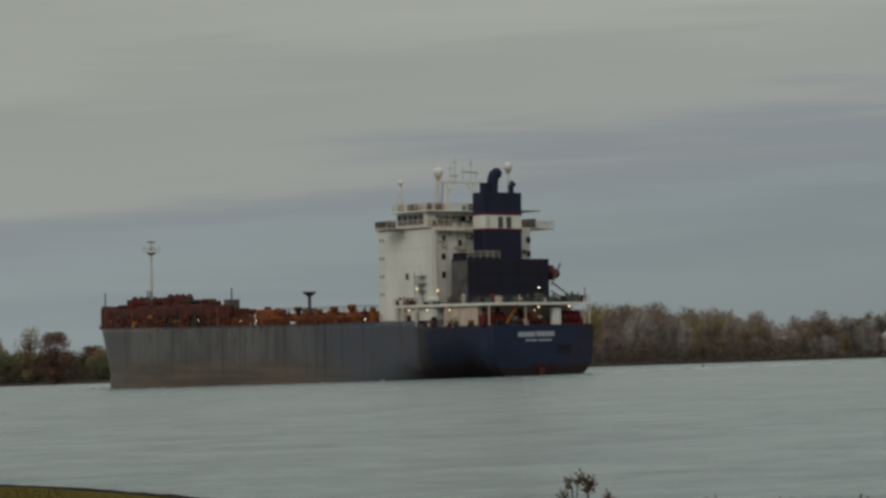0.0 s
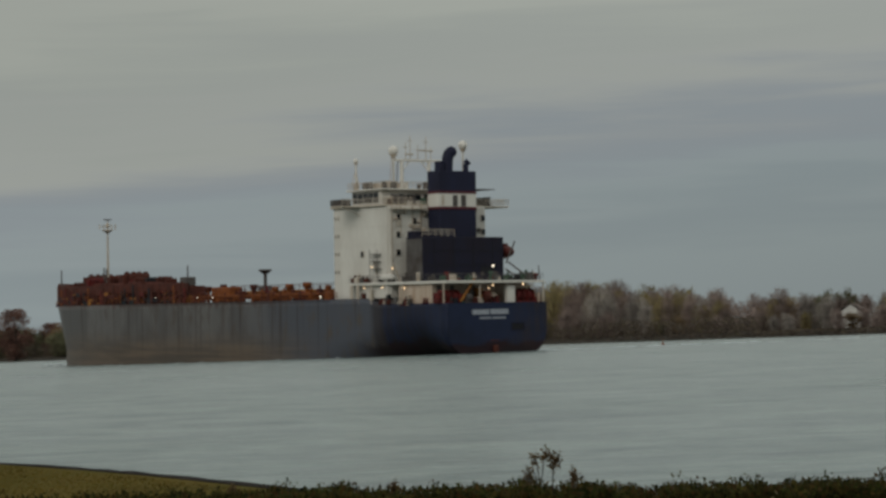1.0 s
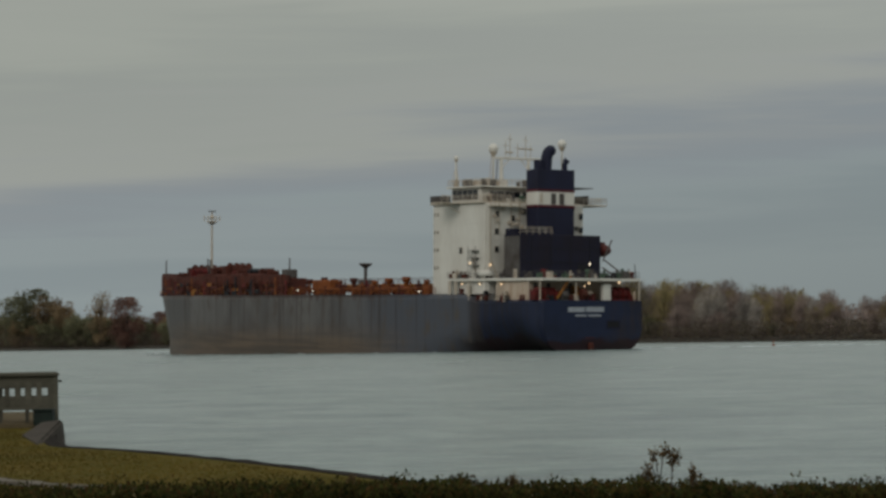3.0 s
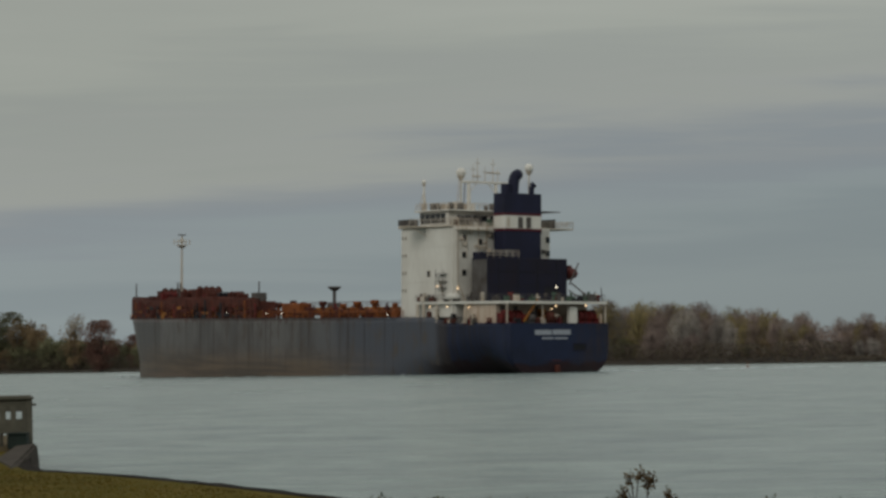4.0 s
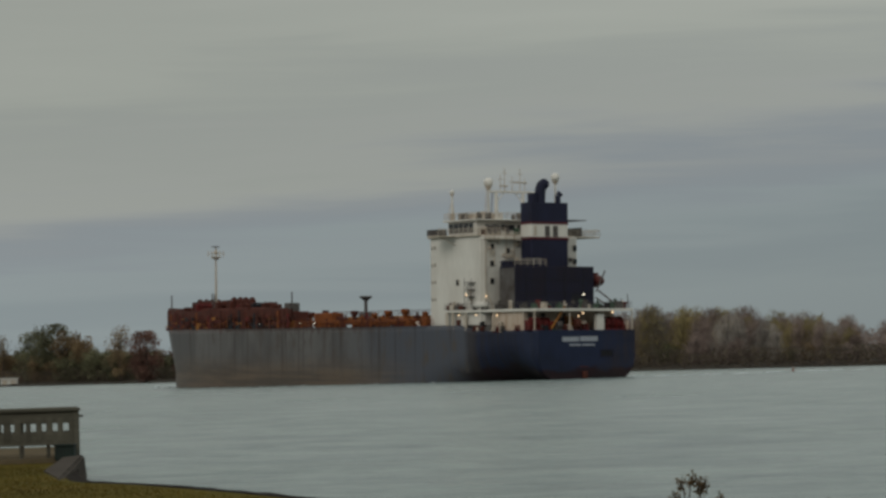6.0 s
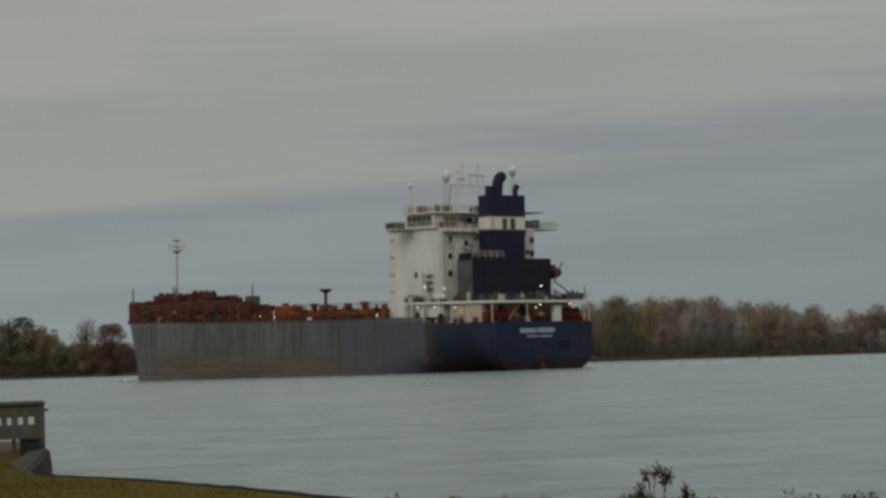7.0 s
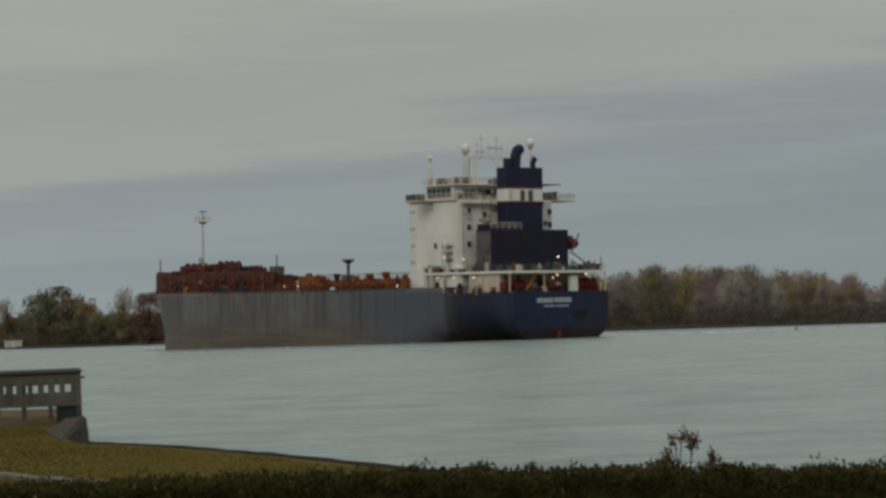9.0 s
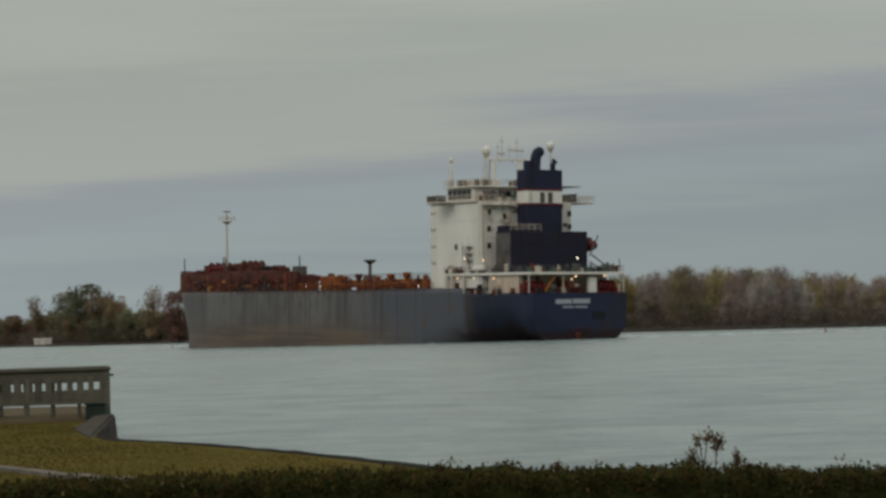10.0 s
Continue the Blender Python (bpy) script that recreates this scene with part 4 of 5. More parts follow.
# ---- poop: raised boat deck over an open mooring deck ----
bm = B()
sec = []
for i in range(14):
    x = 0.4 + 26.6 * i / 13
    y = half_breadth(x, DECK) - 0.05
    sec.append([bm.verts.new((x, s * y, z)) for s, z in ((1, 11.25), (1, 11.65), (-1, 11.65), (-1, 11.25))])
for s0, s1 in zip(sec, sec[1:]):
    for j in range(4):
        bm.faces.new((s0[j], s0[(j + 1) % 4], s1[(j + 1) % 4], s1[j]))
bm.faces.new(sec[0])
bm.faces.new(sec[-1][::-1])
boat_deck = part("boat_deck", bm, M_WHITE, tanker, "white-edged boat deck over the mooring deck")
for x, y, w in ((25.8, 10.8, 0.35), (24.0, 10.8, 0.3), (20.2, 10.7, 0.10), (11.8, 10.6, 0.10), (0.8, 10.2, 0.08), (0.8, 3, 0.06), (0.8, -10.0, 0.09), (14, -10.6, 0.2)):
    part("pillar", box(B(), x - w, x + w, y - 0.09, y + 0.09, POOP, 11.25), M_CREAM, boat_deck)
edge_pts = [(x, half_breadth(x, DECK) - 0.15, 11.65) for x in (26.5, 20, 14, 8, 3, 0.6)]
railing("rail", edge_pts + [(x, -y, z) for x, y, z in edge_pts[::-1]], M_DKGREY, boat_deck, 1.1, 1.9, 0.028)
bm = B()
box(bm, 4.8, 14, -9.3, 9.6, POOP, 11.24, 0.05)
part("mooring_house", bm, M_WALLCREAM, tanker, "cream after end of the house on the mooring deck")
for y in (8.3, 5.6, 1.2):
    part("door", box(B(), 4.72, 4.82, y - 0.4, y + 0.4, POOP, 10.9, 0.03), M_DKGREY, tanker)
for x, y, s in ((2.6, 8.0, 1.35), (2.6, -7.0, 1.45)):
    winch("mooring_winch", x, y, POOP, s, M_REDPAINT)
winch("mooring_winch", 15.5, 10.0, POOP, 0.5, M_RUST)
part("storage_locker", box(B(), 1.2, 2.0, -4.5, -2.9, POOP, 10.75, 0.05), M_WHITE, tanker)
part("storage_locker", box(B(), 3.4, 4.6, 0.4, 1.4, POOP, 10.4, 0.05), M_YELLOW, tanker)
for x, y, s, mat in ((1.6, 5.6, 0.5, M_GREEN), (1.6, 4.2, 0.45, M_DKGREY), (1.8, -0.8, 0.6, M_REDPAINT), (1.6, 2.2, 0.4, M_CREAM), (6, 10, 0.5, M_REDPAINT), (10, 10.2, 0.45, M_DKGREY), (12.5, 10.2, 0.5, M_CREAM), (18, 10.2, 0.5, M_RUST), (22, 10.2, 0.4, M_DKGREY), (1.5, -9.3, 0.5, M_REDPAINT)):
    bm = B()
    for d in (-0.55, 0.55):
        tube(bm, (x, y + d * s, POOP), (x, y + d * s, POOP + 1.5 * s), 0.36 * s, n=10)
        tube(bm, (x, y + d * s, POOP + 1.5 * s), (x, y + d * s, POOP + 1.7 * s), 0.46 * s, n=10)
    box(bm, x - 0.5 * s, x + 0.5 * s, y - 1.2 * s, y + 1.2 * s, POOP, POOP + 0.2)
    part("bollard", bm, mat, tanker)
part("crane_arm", beam(B(), (1.1, 6.6, 8.3), (1.1, 3.8, 11.9), 0.2), M_YELLOW, tanker)
# on the boat deck
bm = B()
for i in range(7):
    u0, u1 = i / 7, (i + 1) / 7
    tube(bm, (14.4 + 4.8 * u0, 10, 12.45), (14.4 + 4.8 * u1, 10, 12.45), 0.2 + 0.4 * math.sin(math.pi * u0) ** 0.5, 0.2 + 0.4 * math.sin(math.pi * u1) ** 0.5, 12)
workboat = part("workboat", bm, M_WHITE, tanker, "small white workboat in its cradle")
for x in (15.5, 18):
    part("cradle", box(B(), x - 0.12, x + 0.12, 9.3, 10.7, 11.65, 12.1), M_DKGREY, workboat)
part("davit", beam(B(), (14.0, 9.2, 11.65), (14.2, 10.4, 14.6), 0.14), M_CREAM, tanker)
part("davit", beam(B(), (19.6, 9.4, 11.65), (19.6, 10.6, 14.9), 0.14), M_CREAM, tanker)
bm = B()
box(bm, 8.7, 9.3, 9.0, 9.5, 11.65, 13.1, 0.1)
part("vent_trunk", bm, M_CREAM, tanker)
for x, y, s, mat in ((23, 10.4, 0.5, M_DKGREY), (25.5, 10.3, 0.55, M_RUST), (21.8, 10.4, 0.45, M_RUST), (24.2, 10.4, 0.6, M_CREAM), (7, -0.5, 0.55, M_CREAM), (5, 2, 0.5, M_GREEN), (5, -6, 0.6, M_GREEN), (3.5, -8.6, 0.7, M_GREEN), (6, 5, 0.45, M_DKGREY), (12, 9.4, 0.6, M_DKGREY)):
    bm = B()
    box(bm, x - s, x + s, y - s, y + s, 11.65, 11.65 + 1.5 * s, 0.12 * s)
    tube(bm, (x, y, 11.65 + 1.5 * s), (x, y, 11.65 + 2.4 * s), 0.25 * s, 0.4 * s, 8)
    part("deck_fitting", bm, mat, tanker)
pr = random.Random(44)                                 # gear crowding the boat deck and the mooring deck
for i in range(34):
    x, y, w, h = pr.uniform(1.0, 7.8), pr.uniform(-9.6, 9.8), pr.uniform(0.18, 0.6), pr.uniform(0.4, 1.5)
    bm = B()
    if i % 2:
        box(bm, x - w, x + w, y - w, y + w, 11.65, 11.65 + h, 0.06)
    else:
        tube(bm, (x, y, 11.65), (x, y, 11.65 + h), w * 0.4, n=8)
        ball(bm, (x, y, 11.65 + h), w * 0.7, 0.7, 8, 6)
    part("deck_gear", bm, pr.choice((M_DKGREY, M_SOOT, M_GREEN, M_DKGREY, M_CREAM, M_REDPAINT, M_BLACK)), tanker)
for i in range(34):
    x, y, w, h = pr.uniform(1.2, 4.2), pr.uniform(-9.6, 9.6), pr.uniform(0.15, 0.5), pr.uniform(0.5, 1.9)
    if -4.9 < y < -2.4:
        continue
    bm = B()
    if i % 3:
        box(bm, x - w, x + w, y - w, y + w, POOP, POOP + h, 0.06)
    else:
        tube(bm, (x, y - 0.5, POOP + h * 0.6), (x, y + 0.5, POOP + h * 0.6), h * 0.5, n=10)
        box(bm, x - 0.3, x + 0.3, y - 0.6, y + 0.6, POOP, POOP + 0.3)
    part("mooring_gear", bm, pr.choice((M_REDPAINT, M_RUST, M_DKGREY, M_CREAM, M_BLACK, M_WALLCREAM, M_YELLOW)), tanker)
for i in range(16):
    x, h = pr.uniform(4, 26), pr.uniform(0.4, 1.6)
    part("mooring_gear", box(B(), x - 0.35, x + 0.35, 9.85, 10.4, deck_line(x) - 0.3, deck_line(x) + h, 0.06), pr.choice((M_REDPAINT, M_DKGREY, M_RUST, M_BLACK, M_CREAM)), tanker)
# covered lifeboat outboard of the casing
bm = B()
for i in range(8):
    u0, u1 = i / 8, (i + 1) / 8
    tube(bm, (8.2 + 6.4 * u0, -9.8, 16.5), (8.2 + 6.4 * u1, -9.8, 16.5), 0.12 + 1.05 * math.sin(math.pi * u0) ** 0.55, 0.12 + 1.05 * abs(math.sin(math.pi * u1)) ** 0.55, 14)
lifeboat = part("lifeboat", bm, M_BOAT, tanker, "orange-red covered lifeboat on davits")
part("canopy_hatch", box(B(), 10.2, 11.7, -10.3, -9.3, 17.25, 17.9, 0.15), M_BOAT, lifeboat)
for x in (8.4, 12.6):
    part("davit", beam(B(), (x, -8.3, 14.6), (x, -10.2, 18.2), 0.13), M_DKGREY, tanker)
for a, b in (((9.2, -9.4, 14.8), (4.0, -10.0, 11.8)), ((9.2, -8.8, 13.6), (6.0, -9.6, 11.8))):
    part("boat_stair", beam(B(), a, b, 0.13), M_DKGREY, tanker)
for x, y, h in ((0.9, -9.4, 2.4), (0.9, 0.0, 1.2), (1.0, -6.6, 1.5), (1.6, -8.6, 1.7)):
    part("flagstaff", tube(B(), (x, y, 11.65), (x - 0.35, y + 0.5, 11.65 + h), 0.12, 0.07, 6), M_DKGREY, tanker)
for x, y, z, mat, r in ((20.0, 10.7, 14.2, M_LAMP, 0.15), (15.6, 9.6, 13.9, M_LAMP, 0.15), (8.8, -5.9, 14.15, M_LAMPW, 0.15), (22.6, 10.5, 10.8, M_LAMP, 0.14), (17.4, 10.5, 10.75, M_LAMP, 0.14), (11.3, 10.4, 10.65, M_LAMP, 0.15), (2.0, -0.6, 10.9, M_LAMP, 0.17), (2.0, 0.3, 10.4, M_LAMP, 0.13), (2.0, -6.8, 11.0, M_LAMP, 0.18)):
    part("deck_lamp", ball(B(), (x, y, z), r * 0.8, 1, 8, 6), mat, tanker, "small warm lit deck lamp")

# transom: worn lettering as bars, mooring port, rudder marks
for y0, y1, z0, z1 in ((5.2, 1.8, 6.15, 6.95), (1.6, -2.1, 6.2, 7.0), (3.7, 1.4, 5.45, 5.75), (1.1, -1.5, 5.45, 5.75)):
    part("name_bar", box(B(), -0.035, 0.0, y1, y0, z0, z1), M_MARK, hull, "white bar of worn lettering")
bm = B()
for a in ((-5.4, -2.6, 3.5, 3.65), (-5.4, -2.6, 4.65, 4.8), (-5.4, -5.25, 3.65, 4.65), (-2.75, -2.6, 3.65, 4.65)):
    box(bm, -0.08, 0.02, a[0], a[1], a[2], a[3])
port = part("stern_port", bm, M_NAVY, hull)
part("recess", box(B(), -0.02, 0.01, -5.25, -2.75, 3.65, 4.65), M_BLACK, port)
part("rudder_head", box(B(), -0.5, -0.01, 0.2, 1.2, -0.3, 1.2, 0.15), M_RUST, hull, "dark red rudder head")
part("rudder_plate", box(B(), -0.03, 0.0, -0.2, 1.6, 1.9, 2.05), M_RUST, hull)
for x in range(33, 146, 9):                            # plate seams and fender marks down the side
    y = half_breadth(x, 6)
    if x < 106:
        part("seam", box(B(), x - 0.05, x + 0.05, y - 0.02, y + 0.025, -5, 8.9), M_HULL, hull)
part("rubbing_strake", box(B(), 32, 105, HALF - 0.05, HALF + 0.10, 8.75, 8.98), M_HULL, hull)


def foam(name, pieces, label):
    """Broken white water beside the hull: low tumbled crests lying on the river."""
    bm = B()
    r = random.Random(3)
    for x, y, a, b, h in pieces:
        made = bmesh.ops.create_uvsphere(bm, u_segments=7, v_segments=5, radius=1)["verts"]
        for w in made:
            s = r.uniform(0.75, 1.2)
            px, py = x + w.co.x * a * s, y + w.co.y * b * s
            w.co = Vector((px, py, -0.0227 * px - 0.0122 * py + max(w.co.z, -0.3) * h * s))
    o = part(name, bm, M_FOAM, tanker, label)
    o["kind"] = "stuff"
    return o


r2 = random.Random(8)
foam("stern_wake", [(-1 - 34 * u + r2.uniform(-1.5, 1.5), -9 - 50 * u + r2.gauss(0, 0.6 + 2.0 * u), r2.uniform(0.5, 1.6), r2.uniform(0.8, 2.6), r2.uniform(0.06, 0.22) * (1 - 0.6 * u)) for u in [r2.random() ** 1.8 for _ in range(60)]], "broken white wake behind the stern")
foam("bow_wave", [(147 + r2.random() * 6, r2.uniform(-7, 3), r2.uniform(0.4, 1.5), r2.uniform(0.5, 1.4), r2.uniform(0.2, 0.6)) for _ in range(34)], "small white bow wave")
foam("side_wash", [(x, half_breadth(x, -0.0227 * x) + 0.4, r2.uniform(0.6, 1.6), 0.3, r2.uniform(0.03, 0.08)) for x in range(24, 142, 2) if r2.random() < 0.2], "thin white line of wash along the hull")


# ---- far shore: trees ----
def leafy_crown(r, high, wide, lobes, clumps, size, gap=0.3, low=0.28):
    """Crown of small leaf clumps gathered in lobes, with gaps between."""
    verts, faces = [], []
    for _ in range(lobes):
        a, h = r.uniform(0, 2 * math.pi), r.uniform(low, 0.93)
        reach = wide * math.sqrt(max(1 - ((h - 0.55) / 0.5) ** 2, 0.05)) * r.uniform(gap, 0.95)
        cx, cy, cz = reach * math.cos(a), reach * math.sin(a), h * high
        lr = wide * r.uniform(0.26, 0.46)
        for _ in range(clumps):
            d = Vector((r.gauss(0, 1), r.gauss(0, 1), r.gauss(0, 0.8))).normalized() * lr * r.uniform(0.55, 1.05)
            p = Vector((cx, cy, cz)) + d
            if p.z > high:
                p.z = high - r.random() * 0.4
            u = Vector((r.gauss(0, 1), r.gauss(0, 1), r.gauss(0, 0.6))).normalized() * size * r.uniform(0.5, 1.1)
            v = u.cross(Vector((r.gauss(0, 1), r.gauss(0, 1), r.gauss(0, 1)))).normalized() * size * r.uniform(0.4, 0.9)
            c = len(verts)
            verts += [p - u, p + u * 0.6 - v, p + v]
            faces.append((c, c + 1, c + 2))
    return verts, faces


def limbs(r, high, wide, n):
    bm = B()
    lean = Vector((r.uniform(-0.04, 0.04), r.uniform(-0.04, 0.04), 1))
    tube(bm, (0, 0, -0.5), lean * high * 0.45, high * 0.022, high * 0.013, 7)
    tube(bm, lean * high * 0.45, lean * high * 0.8, high * 0.013, high * 0.005, 6)
    for _ in range(n):
        h = r.uniform(0.22, 0.6) * high
        a = r.uniform(0, 2 * math.pi)
        tip = Vector((math.cos(a) * wide * r.uniform(0.4, 0.85), math.sin(a) * wide * r.uniform(0.4, 0.85), min(h + high * r.uniform(0.18, 0.38), high * 0.95)))
        tube(bm, lean * h, tip, high * 0.008, high * 0.002, 5)
    return bm


def bare_twigs(r, high, wide, n):
    """Fine leafless branches, dense low in the crown and open towards its uneven top."""
    verts, faces = [], []
    leaders = [(r.uniform(0, 6.28), wide * math.sqrt(r.random()) * 0.8, high * r.uniform(0.72, 1.0)) for _ in range(9)]
    for _ in range(n):
        a, out, top = r.choice(leaders)
        h = top * (0.04 + 0.94 * r.random() ** 1.25)
        lean = (h / top) ** 0.7
        spread = wide * 0.42 * math.sin(math.pi * min(0.15 + 0.80 * h / top, 1.0)) + 0.1
        p = Vector((math.cos(a) * out * lean + r.gauss(0, spread), math.sin(a) * out * lean + r.gauss(0, spread), h))
        away = Vector((p.x, p.y, 0)).normalized()
        d = (Vector((r.gauss(0, 0.28), r.gauss(0, 0.28), 1.0)) + away * 0.35).normalized() * r.uniform(0.5, 1.7)
        w = d.cross(Vector((r.gauss(0, 1), r.gauss(0, 1), r.gauss(0, 1)))).normalized() * r.uniform(0.03, 0.075)
        c = len(verts)
        verts += [p - w, p + w, p + d]
        faces.append((c, c + 1, c + 2))
    return verts, faces


def make_tree(seed, mat, bare, wide=0.34, lobes=22, clumps=34, size=0.5, low=0.28, twigs=700):
    """A tree 15 m high at the origin; wide: crown radius as a share of the height."""
    r = random.Random(seed)
    tree = new("tree")
    bm = limbs(r, 15, wide * 15, 16 if bare else 10)
    part("trunk", bm, M_BARK, tree)
    if bare:
        vs, fs = bare_twigs(r, 15, wide * 15, twigs)
        extra, ef = leafy_crown(r, 12, wide * 12, 9, 16, 0.22, 0.1, 0.1)
        c = len(vs)
        vs, fs = vs + extra, fs + [tuple(i + c for i in f) for f in ef]
    else:
        vs, fs = leafy_crown(r, 15, wide * 15, lobes, clumps, size, 0.15, low)
    raw("crown", vs, fs, mat, tree)
    return tree


KINDS = {
    "green": (make_tree(1, L_GREEN, False, 0.36, 64, 90, 0.40, 0.03), "round olive-green broadleaf tree on the far shore"),
    "amber": (make_tree(2, L_AMBER, False, 0.34, 60, 86, 0.38, 0.03), "amber autumn tree on the far shore"),
    "red": (make_tree(3, L_RED, False, 0.36, 60, 86, 0.38, 0.03), "dull red autumn tree on the far shore"),
    "bare": (make_tree(4, L_BROWN, True, 0.24, twigs=5200), "tall brown leafless tree on the far shore"),
    "pale": (make_tree(5, L_PALE, True, 0.23, twigs=4200), "pale grey leafless tree on the far shore"),
    "thin": (make_tree(6, L_AMBER, False, 0.28, 44, 64, 0.30, 0.12), "thin half-bare amber tree on the far shore"),
    "olive": (make_tree(7, L_GREEN, False, 0.30, 48, 72, 0.36, 0.03), "narrow olive-green tree on the far shore"),
    "twiggy": (make_tree(8, L_BROWN, True, 0.27, twigs=4600), "spreading brown leafless tree on the far shore"),
    "gold": (make_tree(9, L_GOLD, True, 0.25, twigs=4400), "yellowing half-bare tree on the far shore"),
}
USED = set()
tr = random.Random(21)


def plant(kind, x, y, high, wide=1.0):
    base, label = KINDS[kind]
    s = high / 15
    m = Matrix.Translation((x, y, 1.2)) @ Matrix.Rotation(tr.uniform(0, 6.28), 4, "Z") @ Matrix.Diagonal((s * wide, s * wide, s, 1))
    if kind in USED:
        t = copy_thing(base, m)
    else:
        USED.add(kind)
        base.matrix_basis = m
        t = base
        return tagged(t, label, "tree", "trees along the far shore")
    # a copy's basis keeps the first tree's scale, so set it anew
    t.matrix_basis = m
    return t


# single trees beyond the bow: kind, x, y, height, width
for kind, x, y, h, w in (
        ("amber", -236, 1168, 12.5, 1.3), ("thin", -217.6, 1129, 20.5, 0.85), ("green", -196, 1089, 20.5, 0.95),
        ("green", -185, 1068, 23, 0.85), ("amber", -174.6, 1048, 20, 0.9), ("amber", -166, 1034, 17.5, 0.8),
        ("olive", -158, 1017, 13, 1.2), ("thin", -145, 993, 20.7, 0.9), ("red", -131.5, 968, 17.6, 1.0)):
    plant(kind, x, y, h * 1.08, w * 1.1)
for i in range(110):                                   # lower growth between and behind them
    k = -0.95 + 1.15 * i / 109 + tr.uniform(-0.01, 0.01)
    p = shore_at(k) + SHORE_OUT * tr.uniform(8, 26)
    high = tr.uniform(9, 14) if k > -0.28 else tr.uniform(8, 14.5)
    plant(tr.choice(("green", "amber", "olive", "red", "amber", "green", "thin", "twiggy")), p.x, p.y, high, tr.uniform(1.0, 1.5))
# the wood beyond the stern: height along the shore
PROFILE = ((0.26, 12), (0.55, 15), (0.74, 15), (0.815, 15.8), (0.87, 13.0), (0.92, 10.7), (0.972, 9.1), (0.991, 7.6), (1.005, 7.2), (1.03, 9.8), (1.07, 10.4), (1.095, 9.4), (1.12, 6.2), (1.5, 7))


def wood_height(k):
    for (a, h0), (b, h1) in zip(PROFILE, PROFILE[1:]):
        if a <= k <= b:
            return h0 + (h1 - h0) * (k - a) / (b - a)
    return 7.0


for i in range(22):                                    # dense growth by the bow's shore
    p = shore_at(-0.16 + 0.32 * i / 21) + SHORE_OUT * tr.uniform(5, 16)
    plant(tr.choice(("green", "olive", "amber", "green")), p.x, p.y, tr.uniform(8.5, 12), tr.uniform(1.3, 1.7))
n_wood = 230
for i in range(n_wood):
    k = 0.62 + 0.64 * (i + tr.uniform(0, 0.9)) / n_wood
    if 1.080 < k < 1.112:
        continue
    deep = tr.choice((6, 10, 16, 24, 36))
    p = shore_at(k) + SHORE_OUT * (deep + tr.uniform(-2, 2))
    top = (wood_height(k) - 0.4) * (0.86 if k > 0.95 else 1.0)
    high = top * tr.uniform(0.84, 1.03) if deep > 9 else top * tr.uniform(0.28, 0.62)
    if k < 0.97:
        kind = tr.choice(("bare", "olive", "gold", "twiggy", "gold", "pale") if k < 0.80 else ("bare", "pale", "twiggy", "gold", "bare", "pale", "twiggy", "gold") if deep > 9 else ("bare", "twiggy", "gold", "bare", "olive", "thin"))
    else:
        kind = tr.choice(("bare", "gold", "twiggy", "thin", "bare", "pale", "twiggy"))
    plant(kind, p.x, p.y, high, tr.uniform(0.9, 1.35) * (1.3 if deep < 9 else 1.0))
plant("bare", 93, 553, 9.6, 1.1)
plant("olive", 100.6, 538, 8.9, 0.8)
plant("olive", 104.6, 536.5, 9.0, 0.9)
plant("bare", 108.5, 533, 7.0, 0.9)
plant("bare", 99.6, 518, 4.4, 1.6)
plant("amber", 102.6, 519.5, 3.6, 1.6)
plant("bare", 105.4, 520.5, 4.6, 1.5)

# brush along both waterlines
vs, fs = [], []
br = random.Random(4)
for i in range(80000):
    k = br.uniform(-0.75, 0.15) if i % 3 == 0 else br.uniform(0.62, 1.25)
    p = shore_at(k) + SHORE_OUT * (0.4 + 26 * br.random() ** 1.5)
    thick = 0.5 + 0.5 * noise.noise((k * 40, 1, 0))
    open_bank = 0.25 if k > 1.03 else 1.0
    p.z = 0.3 + br.random() ** 1.4 * ((3.2 + 6.0 * thick) if k < 0.2 else (1.6 + 5.5 * thick)) * open_bank
    u = Vector((br.gauss(0, 1), br.gauss(0, 1), br.gauss(0, 1))).normalized() * br.uniform(0.14, 0.34)
    v = u.cross(Vector((br.gauss(0, 1), br.gauss(0, 1), br.gauss(0, 1)))).normalized() * br.uniform(0.10, 0.28)
    c = len(vs)
    vs += [p - u, p - v, p + u, p + v]
    fs.append((c, c + 1, c + 2, c + 3))
L_BRUSH = leaf_material("mixed_brown_brush", ((0.100, 0.082, 0.074), (0.140, 0.112, 0.094), (0.136, 0.118, 0.080), (0.170, 0.128, 0.098)))
tagged(raw("brush", vs, fs, L_BRUSH), "low brown brush along the far waterline", "brush", kind="stuff")

# shaded growth inside the wood
vs, fs = [], []
for i in range(36000):
    k = 0.60 + 0.64 * br.random()
    p = shore_at(k) + SHORE_OUT * br.uniform(10, 46)
    p.z = 1.0 + wood_height(k) * (0.30 if k > 1.03 else 0.66) * br.random()
    u = Vector((br.gauss(0, 0.5), br.gauss(0, 0.5), br.gauss(0, 1))).normalized() * br.uniform(0.3, 0.8)
    v = u.cross(Vector((br.gauss(0, 1), br.gauss(0, 1), br.gauss(0, 1)))).normalized() * br.uniform(0.06, 0.16)
    c = len(vs)
    vs += [p - u, p - v, p + u, p + v]
    fs.append((c, c + 1, c + 2, c + 3))
tagged(raw("undergrowth", vs, fs, L_BROWN), "brown leafless undergrowth inside the far wood", "undergrowth", kind="stuff")

